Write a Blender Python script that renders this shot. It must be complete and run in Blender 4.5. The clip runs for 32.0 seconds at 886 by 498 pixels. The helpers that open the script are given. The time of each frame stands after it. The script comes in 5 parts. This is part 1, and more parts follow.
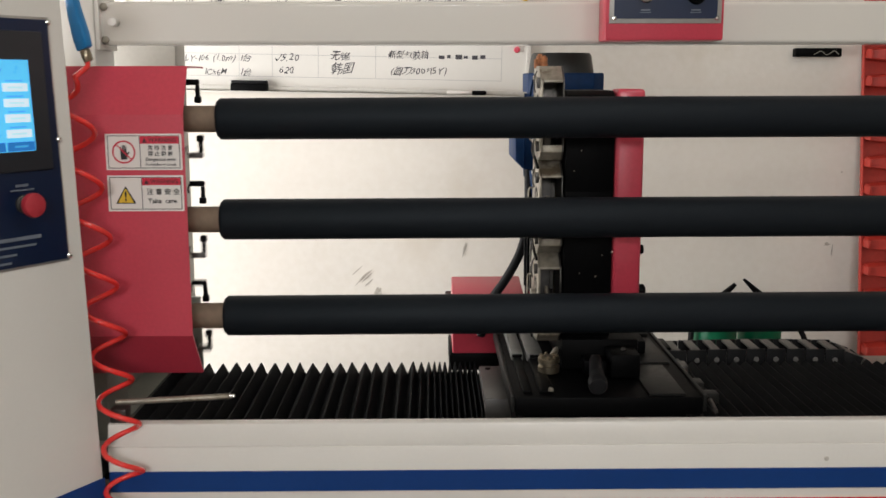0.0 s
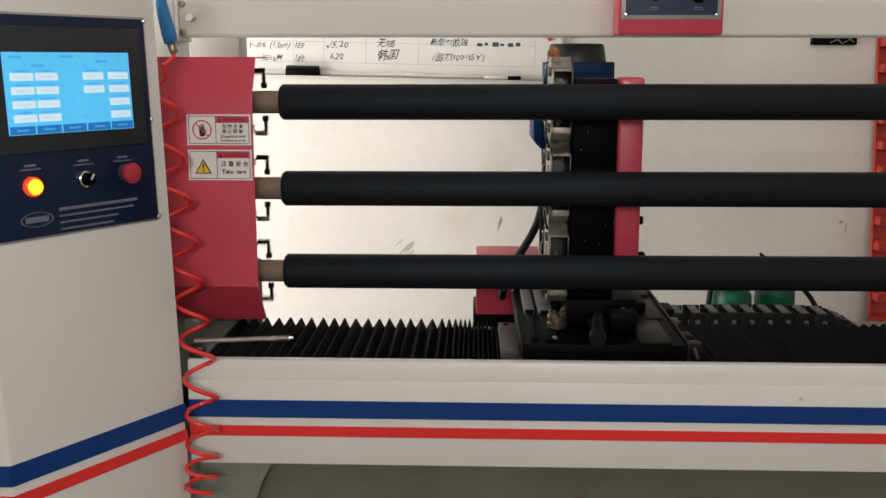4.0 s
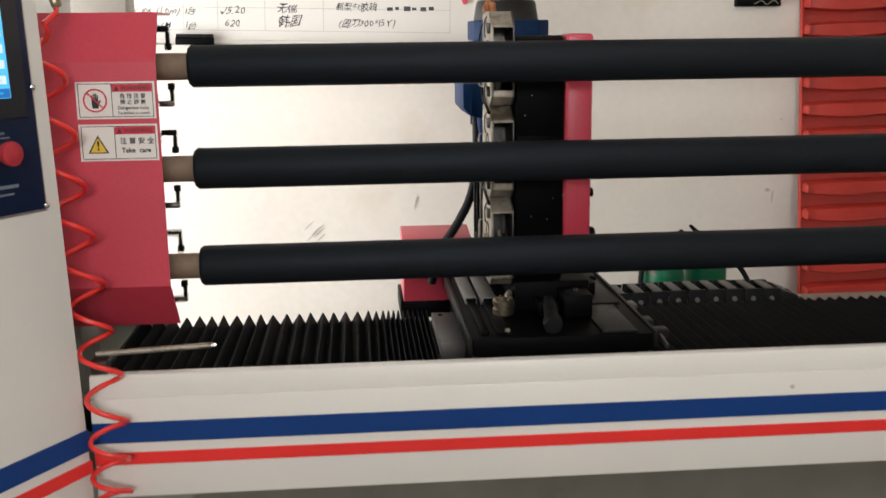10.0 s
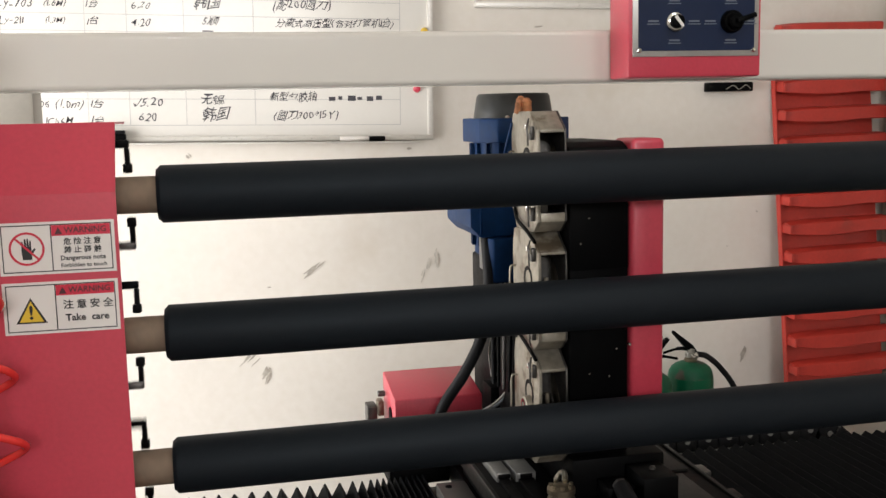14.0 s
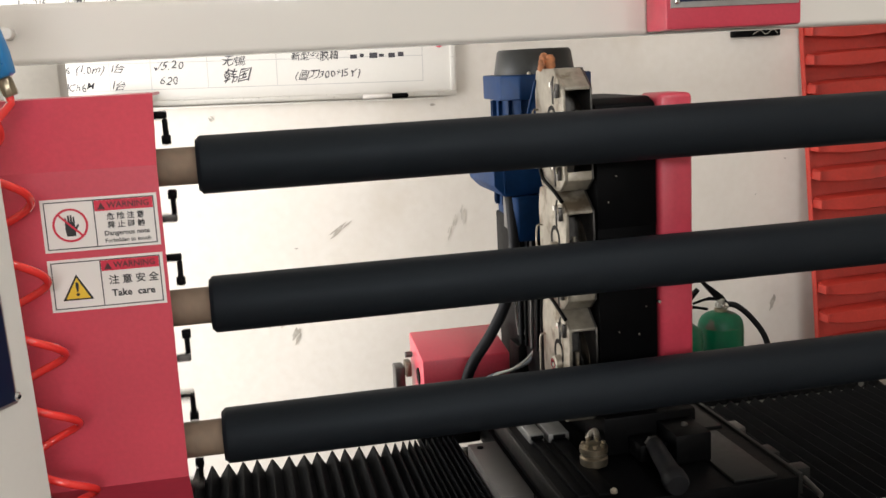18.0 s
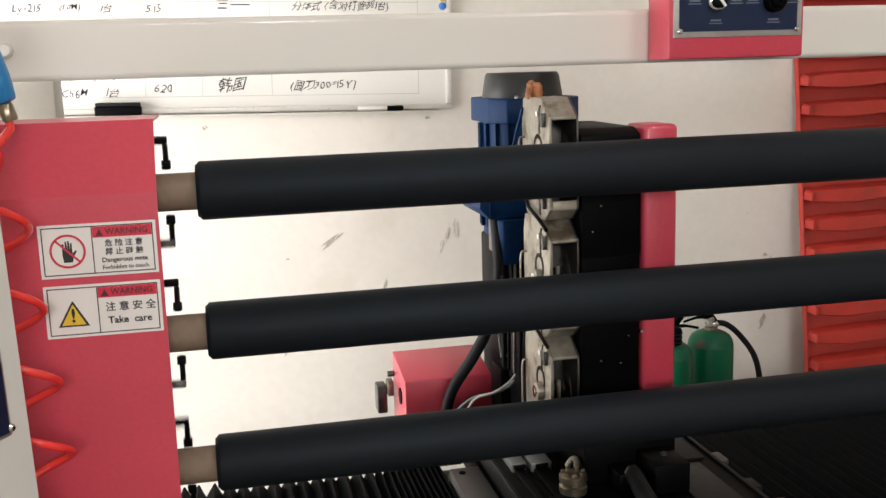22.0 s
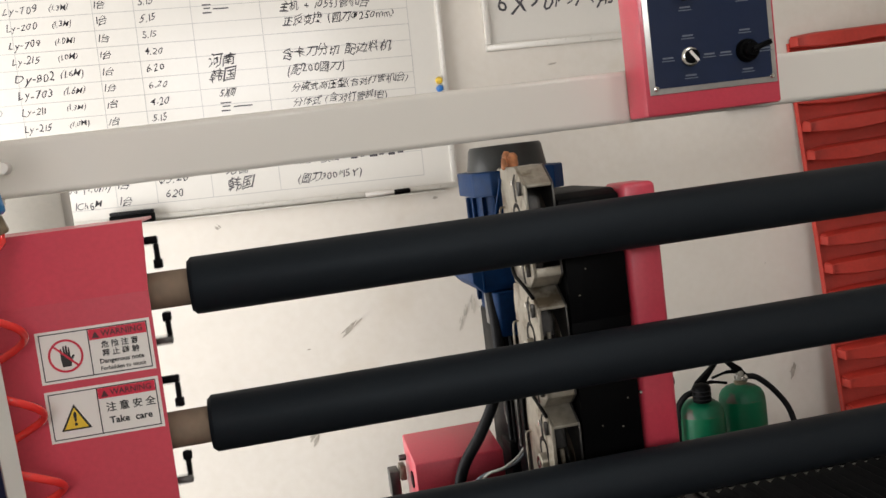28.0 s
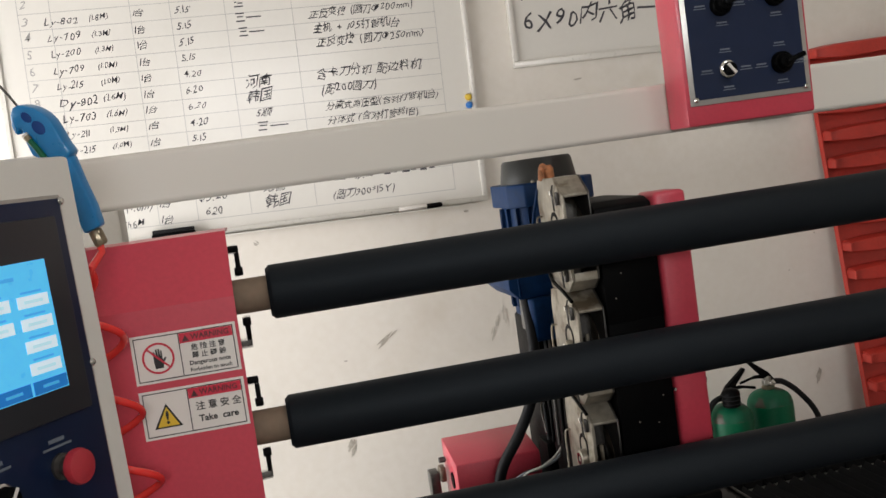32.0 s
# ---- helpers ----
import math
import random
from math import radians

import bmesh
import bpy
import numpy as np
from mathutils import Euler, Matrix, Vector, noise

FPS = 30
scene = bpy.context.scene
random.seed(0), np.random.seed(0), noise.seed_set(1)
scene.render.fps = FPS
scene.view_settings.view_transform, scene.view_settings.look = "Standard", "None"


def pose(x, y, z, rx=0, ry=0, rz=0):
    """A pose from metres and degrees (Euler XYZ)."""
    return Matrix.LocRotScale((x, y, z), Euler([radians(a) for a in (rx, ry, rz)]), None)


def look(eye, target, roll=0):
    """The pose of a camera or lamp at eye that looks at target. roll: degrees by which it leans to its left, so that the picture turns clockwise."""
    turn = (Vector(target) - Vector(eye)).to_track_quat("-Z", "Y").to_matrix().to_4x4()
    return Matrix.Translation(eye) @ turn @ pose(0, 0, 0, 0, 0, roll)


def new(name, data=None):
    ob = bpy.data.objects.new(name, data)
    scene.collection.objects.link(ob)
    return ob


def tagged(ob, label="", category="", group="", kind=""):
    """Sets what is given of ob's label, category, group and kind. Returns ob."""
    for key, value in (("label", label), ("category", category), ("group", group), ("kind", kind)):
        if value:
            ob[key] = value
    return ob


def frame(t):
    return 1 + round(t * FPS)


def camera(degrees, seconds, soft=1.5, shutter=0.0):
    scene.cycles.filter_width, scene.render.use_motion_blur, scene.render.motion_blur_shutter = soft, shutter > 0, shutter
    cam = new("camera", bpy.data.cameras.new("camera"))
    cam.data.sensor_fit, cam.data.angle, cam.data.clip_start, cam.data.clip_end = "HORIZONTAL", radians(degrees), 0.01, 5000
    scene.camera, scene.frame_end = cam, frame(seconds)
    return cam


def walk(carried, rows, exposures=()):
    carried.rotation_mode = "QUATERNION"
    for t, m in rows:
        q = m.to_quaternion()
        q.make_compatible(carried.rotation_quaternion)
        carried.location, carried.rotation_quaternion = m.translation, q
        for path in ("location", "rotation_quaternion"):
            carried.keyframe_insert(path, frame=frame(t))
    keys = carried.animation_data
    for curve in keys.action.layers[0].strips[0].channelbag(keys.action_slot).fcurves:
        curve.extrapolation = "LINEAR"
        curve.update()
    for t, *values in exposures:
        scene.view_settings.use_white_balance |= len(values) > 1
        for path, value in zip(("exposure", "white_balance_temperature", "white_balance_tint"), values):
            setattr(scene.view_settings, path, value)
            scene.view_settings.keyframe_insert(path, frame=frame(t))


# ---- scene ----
cam = camera(48.0, 32.0, shutter=0.3)
PATH = [
    (0, (-0.105, 0.140, 1.331), (-0.081, 2.112, 0.994), -0.1),
    (0.5, (-0.159, 0.02, 1.32), (-0.107, 1.988, 0.965), 0.3),
    (1, (-0.145, -0.041, 1.331), (-0.069, 1.926, 0.974), 0.2),
    (1.5, (-0.135, -0.057, 1.344), (-0.088, 1.908, 0.974), 0.5),
    (2, (-0.113, -0.109, 1.351), (-0.101, 1.856, 0.982), 0.1),
    (2.5, (-0.074, -0.158, 1.349), (-0.082, 1.808, 0.982), -0.0),
    (4.5, (-0.077, -0.143, 1.345), (-0.151, 1.819, 0.966), 0.0),
    (5, (-0.085, -0.127, 1.326), (-0.114, 1.825, 0.89), -1.4),
    (5.5, (-0.081, -0.112, 1.315), (-0.092, 1.836, 0.861), -1.7),
    (6, (-0.086, -0.096, 1.319), (-0.051, 1.85, 0.859), -1.7),
    (6.5, (-0.087, -0.086, 1.317), (-0.029, 1.86, 0.857), -1.6),
    (7, (-0.096, -0.079, 1.328), (0.003, 1.867, 0.878), -1.3),
    (7.5, (-0.11, -0.081, 1.35), (0.023, 1.867, 0.918), -1.2),
    (8, (-0.11, -0.083, 1.351), (0.04, 1.864, 0.92), -1.0),
    (8.5, (-0.115, -0.079, 1.35), (0.047, 1.868, 0.922), -0.9),
    (9, (-0.14, -0.05, 1.33), (0.036, 1.894, 0.892), -0.7),
    (9.5, (-0.166, -0.016, 1.304), (0.018, 1.928, 0.87), -1.0),
    (10, (-0.194, 0.12, 1.306), (-0.027, 2.069, 0.891), -0.6),
    (10.5, (-0.241, 0.407, 1.333), (-0.091, 2.378, 1.029), -0.8),
    (11, (-0.358, 0.551, 1.357), (-0.035, 2.505, 1.085), 0.1),
    (11.5, (-0.426, 0.607, 1.361), (-0.056, 2.553, 1.087), -0.8),
    (12, (-0.408, 0.619, 1.355), (0.0, 2.557, 1.079), -1.1),
    (12.5, (-0.414, 0.637, 1.357), (-0.015, 2.578, 1.087), -1.1),
    (13, (-0.411, 0.625, 1.356), (-0.013, 2.567, 1.088), -1.3),
    (13.5, (-0.403, 0.617, 1.355), (0.008, 2.556, 1.088), -1.4),
    (14, (-0.4, 0.617, 1.356), (0.023, 2.552, 1.085), -1.3),
    (14.5, (-0.398, 0.619, 1.356), (0.013, 2.557, 1.081), -1.8),
    (16.5, (-0.399, 0.624, 1.357), (0.019, 2.559, 1.076), -2.4),
    (17, (-0.402, 0.622, 1.358), (0.018, 2.557, 1.08), -2.5),
    (17.5, (-0.408, 0.624, 1.358), (0.011, 2.559, 1.073), -2.7),
    (18, (-0.433, 0.643, 1.371), (-0.045, 2.571, 1.005), -3.0),
    (18.5, (-0.445, 0.652, 1.399), (-0.054, 2.581, 1.04), -2.7),
    (19, (-0.45, 0.656, 1.401), (-0.05, 2.581, 1.038), -2.3),
    (19.5, (-0.453, 0.657, 1.403), (-0.049, 2.582, 1.04), -2.1),
    (20, (-0.45, 0.653, 1.405), (-0.043, 2.578, 1.048), -1.9),
    (20.5, (-0.451, 0.659, 1.404), (-0.042, 2.584, 1.047), -1.9),
    (21, (-0.449, 0.66, 1.404), (-0.04, 2.584, 1.041), -1.8),
    (21.5, (-0.445, 0.657, 1.403), (-0.033, 2.58, 1.039), -1.8),
    (22, (-0.445, 0.66, 1.407), (-0.031, 2.582, 1.043), -1.7),
    (22.5, (-0.442, 0.664, 1.406), (-0.025, 2.586, 1.04), -1.5),
    (23, (-0.441, 0.665, 1.405), (-0.024, 2.587, 1.039), -1.5),
    (23.5, (-0.44, 0.661, 1.404), (-0.018, 2.581, 1.036), -1.5),
    (24, (-0.437, 0.652, 1.395), (-0.005, 2.57, 1.028), -1.5),
    (24.5, (-0.433, 0.645, 1.379), (0.02, 2.557, 1.002), -1.3),
    (25, (-0.436, 0.656, 1.382), (0.021, 2.565, 0.996), -1.3),
    (25.5, (-0.424, 0.651, 1.375), (0.021, 2.559, 0.974), -1.9),
    (26, (-0.422, 0.644, 1.37), (0.013, 2.568, 1.041), -2.3),
    (26.5, (-0.417, 0.631, 1.385), (0.009, 2.574, 1.178), -5.4),
    (28.5, (-0.391, 0.632, 1.396), (-0.03, 2.59, 1.198), -7.1),
    (29, (-0.423, 0.592, 1.399), (-0.061, 2.549, 1.202), -7.4),
    (29.5, (-0.442, 0.589, 1.402), (-0.087, 2.549, 1.22), -7.6),
    (30, (-0.466, 0.588, 1.406), (-0.114, 2.549, 1.237), -7.9),
    (30.5, (-0.474, 0.581, 1.404), (-0.123, 2.543, 1.24), -7.9),
    (31, (-0.477, 0.58, 1.404), (-0.134, 2.544, 1.248), -7.9),
    (31.5, (-0.477, 0.577, 1.404), (-0.136, 2.542, 1.254), -8.1),
    (32, (-0.481, 0.568, 1.395), (-0.129, 2.53, 1.234), -8.0),
]
EXPOSURES = [(0.0, -0.46), (1.0, -0.36), (2.5, -0.58), (5.0, -0.50), (6.0, -0.20), (7.0, -0.20), (8.0, -0.41), (9.0, -0.27), (10.0, -0.24), (11.0, -0.36), (14.0, -0.26), (17.0, -0.14), (18.0, -0.07), (19.0, -0.08), (24.0, -0.07), (26.0, -0.16), (29.0, -0.56), (32.0, -0.66)]
walk(cam, [(t, look(eye, target, roll)) for t, eye, target, roll in PATH], EXPOSURES)

# ---- world, sun and large lights ----
world = bpy.data.worlds.new("world")
scene.world = world
world.use_nodes = True
wn = world.node_tree
sky = wn.nodes.new("ShaderNodeTexSky")
sky.sky_type, sky.sun_disc = "NISHITA", False
sky.sun_elevation, sky.sun_rotation = radians(38), radians(250)
wn.links.new(sky.outputs[0], wn.nodes["Background"].inputs[0])
wn.nodes["Background"].inputs[1].default_value = 0.1
scene.view_settings.exposure = 0.0


def area_lamp(name, eye, target, sx, sy, watts, colour):
    d = bpy.data.lights.new(name, "AREA")
    d.shape, d.size, d.size_y, d.energy, d.color = "RECTANGLE", sx, sy, watts, colour
    ob = new(name, d)
    ob.matrix_basis = look(eye, target)
    return ob


area_lamp("gate_daylight", (-2.30, 2.55, 0.95), (0.1, 3.1, 0.85), 1.6, 1.8, 132, (1.0, 0.988, 0.985))
area_lamp("window_daylight", (-0.25, -3.42, 2.37), (-0.25, 0.0, 2.02), 1.7, 0.78, 124, (1.0, 0.988, 0.985))
# Unseen overhead lamp, added as fill for the tops and the right side.
area_lamp("ceiling_fill", (0.85, 0.5, 3.1), (0.85, 0.5, 0.0), 0.3, 0.6, 20, (1.0, 0.985, 0.96))


# ---- materials ----
def mat(name, colour, rough=0.5, metal=0.0, var=0.08, scale=6.0, bump=0.0, fine=90.0, coat=0.0, wear=None, spec=0.5):
    m = bpy.data.materials.new(name)
    m.use_nodes = True
    nt = m.node_tree
    b = nt.nodes["Principled BSDF"]
    co = nt.nodes.new("ShaderNodeTexCoord")
    big = nt.nodes.new("ShaderNodeTexNoise")
    big.inputs["Scale"].default_value, big.inputs["Detail"].default_value = scale, 5.0
    small = nt.nodes.new("ShaderNodeTexNoise")
    small.inputs["Scale"].default_value, small.inputs["Detail"].default_value = fine, 3.0
    for n in (big, small):
        nt.links.new(co.outputs["Object"], n.inputs["Vector"])
    ramp = nt.nodes.new("ShaderNodeValToRGB")
    ramp.color_ramp.elements[0].position, ramp.color_ramp.elements[1].position = 0.3, 0.7
    ramp.color_ramp.elements[0].color = (*[c * (1 - var) for c in colour], 1)
    ramp.color_ramp.elements[1].color = (*[min(1, c * (1 + var)) for c in colour], 1)
    nt.links.new(big.outputs["Fac"], ramp.inputs[0])
    last = ramp.outputs[0]
    mix = nt.nodes.new("ShaderNodeMixRGB")
    mix.blend_type, mix.inputs[0].default_value = "OVERLAY", min(0.5, var * 1.5)
    nt.links.new(last, mix.inputs[1])
    nt.links.new(small.outputs["Fac"], mix.inputs[2])
    last = mix.outputs[0]
    if wear:
        st = nt.nodes.new("ShaderNodeTexNoise")
        st.inputs["Scale"].default_value, st.inputs["Detail"].default_value = wear[1], 8.0
        nt.links.new(co.outputs["Object"], st.inputs["Vector"])
        wr = nt.nodes.new("ShaderNodeValToRGB")
        wr.color_ramp.elements[0].position, wr.color_ramp.elements[1].position = wear[2], wear[2] + 0.1
        wm = nt.nodes.new("ShaderNodeMixRGB")
        nt.links.new(st.outputs["Fac"], wr.inputs[0])
        nt.links.new(wr.outputs[0], wm.inputs[0])
        nt.links.new(last, wm.inputs[1])
        wm.inputs[2].default_value = (*wear[0], 1)
        last = wm.outputs[0]
    nt.links.new(last, b.inputs["Base Color"])
    rr = nt.nodes.new("ShaderNodeMapRange")
    rr.inputs["To Min"].default_value, rr.inputs["To Max"].default_value = max(0.02, rough - 0.08), min(1, rough + 0.08)
    nt.links.new(small.outputs["Fac"], rr.inputs["Value"])
    nt.links.new(rr.outputs[0], b.inputs["Roughness"])
    b.inputs["Metallic"].default_value = metal
    b.inputs["Specular IOR Level"].default_value = spec
    b.inputs["Coat Weight"].default_value = coat
    b.inputs["Coat Roughness"].default_value = 0.08
    if bump:
        bp = nt.nodes.new("ShaderNodeBump")
        bp.inputs["Strength"].default_value, bp.inputs["Distance"].default_value = bump, 0.002
        nt.links.new(small.outputs["Fac"], bp.inputs["Height"])
        nt.links.new(bp.outputs[0], b.inputs["Normal"])
    return m


def glow(name, colour, strength):
    m = mat(name, colour, 0.3)
    b = m.node_tree.nodes["Principled BSDF"]
    b.inputs["Emission Color"].default_value = (*colour, 1)
    b.inputs["Emission Strength"].default_value = strength
    return m


PLASTER = mat("plaster", (0.684, 0.640, 0.580), 0.9, var=0.07, scale=1.1, bump=0.3, fine=38, wear=((0.60, 0.54, 0.46), 1.7, 0.60))
CONCRETE = mat("concrete", (0.22, 0.21, 0.19), 0.75, var=0.2, scale=1.5, bump=0.3, fine=40)
CEIL = mat("ceiling_paint", (0.65, 0.62, 0.57), 0.9)
CREAM = mat("cream_paint", (0.73, 0.706, 0.66), 0.38, var=0.03, scale=3, bump=0.06, fine=160, coat=0.08)
CREAM_GLOSS = mat("glossy_cream_paint", (0.70, 0.668, 0.612), 0.40, var=0.008, scale=1.2, fine=4, bump=0.0, coat=0.6, spec=0.15)
CREAM_GLOSS.node_tree.nodes["Principled BSDF"].inputs["Coat Roughness"].default_value = 0.03
SCUFF = mat("grey_scuff", (0.57, 0.532, 0.475), 0.9, var=0.12, scale=40)
SCUFF_DARK = mat("dark_scuff", (0.40, 0.365, 0.315), 0.9, var=0.2, scale=40)
PINK = mat("crimson_pink_paint", (0.54, 0.048, 0.079), 0.38, var=0.08, scale=5, bump=0.08, fine=160, coat=0.15)
BLUE_STRIPE = mat("blue_stripe", (0.004, 0.040, 0.185), 0.42, var=0.05, spec=0.25)
RED_STRIPE = mat("red_stripe", (0.76, 0.036, 0.032), 0.42, var=0.05, spec=0.25)
BLACK = mat("black_paint", (0.0016, 0.0016, 0.0018), 0.5, var=0.2, scale=12, bump=0.1, spec=0.06)
GRAPHITE = mat("graphite_plate", (0.010, 0.0097, 0.0090), 0.45, var=0.2, scale=9, spec=0.14)
RAIL_GREY = mat("ground_rail", (0.17, 0.168, 0.16), 0.42, metal=0.3, var=0.15, scale=14)
RUBBER = mat("black_rubber", (0.006, 0.006, 0.007), 0.6, var=0.2, bump=0.1, spec=0.2)
FABRIC = mat("bellows_fabric", (0.0032, 0.0036, 0.0044), 0.7, var=0.25, scale=30, bump=0.3, fine=200, spec=0.06)
ROLL = mat("black_film_roll", (0.0082, 0.0101, 0.0128), 0.58, var=0.06, scale=3, fine=30, spec=0.17)
ROLL.node_tree.nodes["Principled BSDF"].inputs["Specular Tint"].default_value = (0.80, 0.92, 1.0, 1)
CARD = mat("cardboard_core", (0.20, 0.145, 0.10), 0.8, var=0.12, scale=20, bump=0.15)
WHITE_PLASTIC = mat("white_plastic_shaft", (0.72, 0.69, 0.62), 0.4, var=0.04)
STEEL = mat("brushed_steel", (0.285, 0.257, 0.208), 0.42, metal=0.5, var=0.25, scale=22, bump=0.15, wear=((0.13, 0.100, 0.066), 24, 0.53))
DARK_STEEL = mat("dark_steel", (0.085, 0.08, 0.075), 0.42, metal=0.8, var=0.3, scale=20, bump=0.15)
CHROME = mat("chrome", (0.75, 0.74, 0.72), 0.12, metal=1.0, var=0.04)
GREY_BLOCK = mat("grey_cast_block", (0.095, 0.090, 0.084), 0.45, var=0.15, scale=12)
ALU = mat("aluminium", (0.46, 0.45, 0.43), 0.35, metal=0.7, var=0.1, scale=15)
BRASS = mat("brass", (0.29, 0.245, 0.175), 0.34, metal=0.9, var=0.25, scale=60)
MOTOR_BLUE = mat("motor_blue_paint", (0.0016, 0.021, 0.074), 0.55, var=0.18, scale=12, bump=0.15, spec=0.15)
MOTOR_CAP = mat("motor_cap", (0.022, 0.023, 0.022), 0.42, var=0.15, spec=0.35)
NAVY = mat("navy_panel", (0.0052, 0.0140, 0.046), 0.34, var=0.06, spec=0.36)
BEZEL = mat("screen_bezel", (0.027, 0.028, 0.033), 0.35, var=0.06, spec=0.35)
SCREEN = glow("screen_glow", (0.09, 0.52, 0.90), 0.75)
SCREEN_FIELD = glow("screen_field", (0.66, 0.80, 0.87), 0.72)
SCREEN_BAR = glow("screen_bar", (0.012, 0.17, 0.52), 0.6)
SCREEN_DIM = glow("screen_dim", (0.06, 0.38, 0.72), 0.7)
SCREEN_TEXT = glow("screen_text", (0.45, 0.66, 0.75), 0.75)
LAMP_ON = glow("orange_lamp_lens", (1.0, 0.22, 0.01), 6.0)
LAMP_RIM = glow("orange_lamp_rim", (0.9, 0.05, 0.01), 1.2)
ESTOP_RED = mat("estop_red", (0.42, 0.028, 0.042), 0.4)
LETTER_GREY = mat("panel_print", (0.13, 0.15, 0.185), 0.6)
HOSE_RED = mat("red_hose", (0.78, 0.035, 0.03), 0.22, var=0.06, coat=0.4)
GUN_BLUE = mat("blue_plastic", (0.006, 0.185, 0.46), 0.3, var=0.08, coat=0.3)
RACK_RED = mat("red_plastic", (0.42, 0.034, 0.023), 0.42, var=0.12, scale=7, bump=0.1, wear=((0.29, 0.036, 0.026), 9, 0.66))
GREEN = mat("green_enamel", (0.0006, 0.098, 0.043), 0.34, var=0.08, coat=0.06, spec=0.3)
DUSTY_GREEN = mat("dusty_green_enamel", (0.002, 0.090, 0.043), 0.42, var=0.15, spec=0.3, wear=((0.070, 0.060, 0.043), 16, 0.52))
PIN_GREY = mat("dull_grey_pin", (0.15, 0.145, 0.135), 0.45, var=0.15)
CHAIN_BAR = mat("dusty_chain_plastic", (0.085, 0.080, 0.072), 0.55, var=0.25, scale=40)
CABLE_PALE = mat("pale_cable_sheath", (0.30, 0.29, 0.26), 0.5, var=0.1)
CABLE_GREY = mat("grey_cable_sheath", (0.10, 0.11, 0.125), 0.45, var=0.1)
DUST = mat("dusty_metal", (0.20, 0.19, 0.16), 0.7, var=0.2, scale=25)
BOARD = mat("whiteboard_face", (0.66, 0.635, 0.59), 0.16, var=0.02, scale=2, spec=0.16)
BOARD_FRAME = mat("board_frame", (0.62, 0.595, 0.55), 0.3, metal=0.1, var=0.05)
INK = mat("marker_ink", (0.045, 0.042, 0.05), 0.6)
INK_FAINT = mat("worn_marker_ink", (0.33, 0.32, 0.31), 0.6)
RULE = mat("ruled_line", (0.42, 0.41, 0.40), 0.6)
STICKER = mat("sticker_white", (0.74, 0.70, 0.66), 0.4, var=0.02)
STICKER_BLACK = mat("sticker_black", (0.009, 0.008, 0.008), 0.45)
STICKER_RED = mat("sticker_red", (0.58, 0.014, 0.045), 0.4)
STICKER_DARKRED = mat("sticker_dark_red", (0.07, 0.006, 0.012), 0.45)
STICKER_YELLOW = mat("sticker_yellow", (0.72, 0.48, 0.03), 0.4)
GREYGREEN = mat("grey_green_paint", (0.22, 0.225, 0.195), 0.4, var=0.1)
SHEEN = mat("dull_stainless", (0.165, 0.157, 0.130), 0.34, metal=0.35, var=0.12, scale=2.2, fine=14, wear=((0.10, 0.078, 0.056), 3.6, 0.60))
ORANGE = mat("terracotta_plug", (0.30, 0.115, 0.045), 0.75, var=0.3, scale=90, bump=0.4)
POST_GREY = mat("dull_post_paint", (0.42, 0.395, 0.35), 0.5, var=0.05, scale=5, bump=0.06)
CABINET_GREY = mat("grey_locker_paint", (0.38, 0.34, 0.29), 0.5, var=0.06)
YELLOW_PIN = mat("yellow_pin", (0.70, 0.47, 0.03), 0.35)
BLUE_PIN = mat("blue_pin", (0.02, 0.16, 0.50), 0.35)
RED_PIN = mat("red_pin", (0.60, 0.05, 0.09), 0.35)

# ---- helpers of this scene ----
BASES = {}


def thing(name, base, label, category, group="", kind=""):
    ob = new(name)
    ob.empty_display_size = 0.05
    ob.matrix_basis = Matrix.Translation(base)
    BASES[ob.name] = Matrix.Translation(base)
    return tagged(ob, label, category, group, kind)


def smooth_flags(me, limit=40):
    me.set_sharp_from_angle(angle=radians(limit))


def part(name, bm, material, parent=None, label="", smooth=True):
    """Links a bmesh, given in the world's coordinates, as one mesh under a thing or a part."""
    m = BASES[parent.name] if parent else Matrix.Identity(4)
    bm.transform(m.inverted())
    me = bpy.data.meshes.new(name)
    bm.normal_update()
    bm.to_mesh(me)
    bm.free()
    me.materials.append(material)
    if smooth:
        me.polygons.foreach_set("use_smooth", [True] * len(me.polygons))
        smooth_flags(me)
    ob = new(name, me)
    ob.parent = parent
    BASES[ob.name] = m
    return tagged(ob, label) if label else ob


def alone(name, bm, material, label, category, group="", kind="", base=None):
    """A thing of one mesh, its origin at its base."""
    lo = [min(v.co[i] for v in bm.verts) for i in range(3)]
    hi = [max(v.co[i] for v in bm.verts) for i in range(3)]
    b = Vector(base) if base else Vector(((lo[0] + hi[0]) / 2, (lo[1] + hi[1]) / 2, lo[2]))
    bm.transform(Matrix.Translation(-b))
    me = bpy.data.meshes.new(name)
    bm.normal_update()
    bm.to_mesh(me)
    bm.free()
    me.materials.append(material)
    me.polygons.foreach_set("use_smooth", [True] * len(me.polygons))
    smooth_flags(me)
    ob = new(name, me)
    ob.matrix_basis = Matrix.Translation(b)
    BASES[ob.name] = Matrix.Translation(b)
    return tagged(ob, label, category, group, kind)


def box(x0, x1, y0, y1, z0, z1, bevel=0.0, seg=2, bm=None):
    one = bmesh.new()
    bmesh.ops.create_cube(one, size=1.0)
    bmesh.ops.transform(one, verts=one.verts, matrix=Matrix.LocRotScale(((x0 + x1) / 2, (y0 + y1) / 2, (z0 + z1) / 2), None, (x1 - x0, y1 - y0, z1 - z0)))
    if bevel:
        bmesh.ops.bevel(one, geom=one.edges[:], offset=bevel, segments=seg, affect="EDGES", profile=0.5)
    return merge(bm, one)


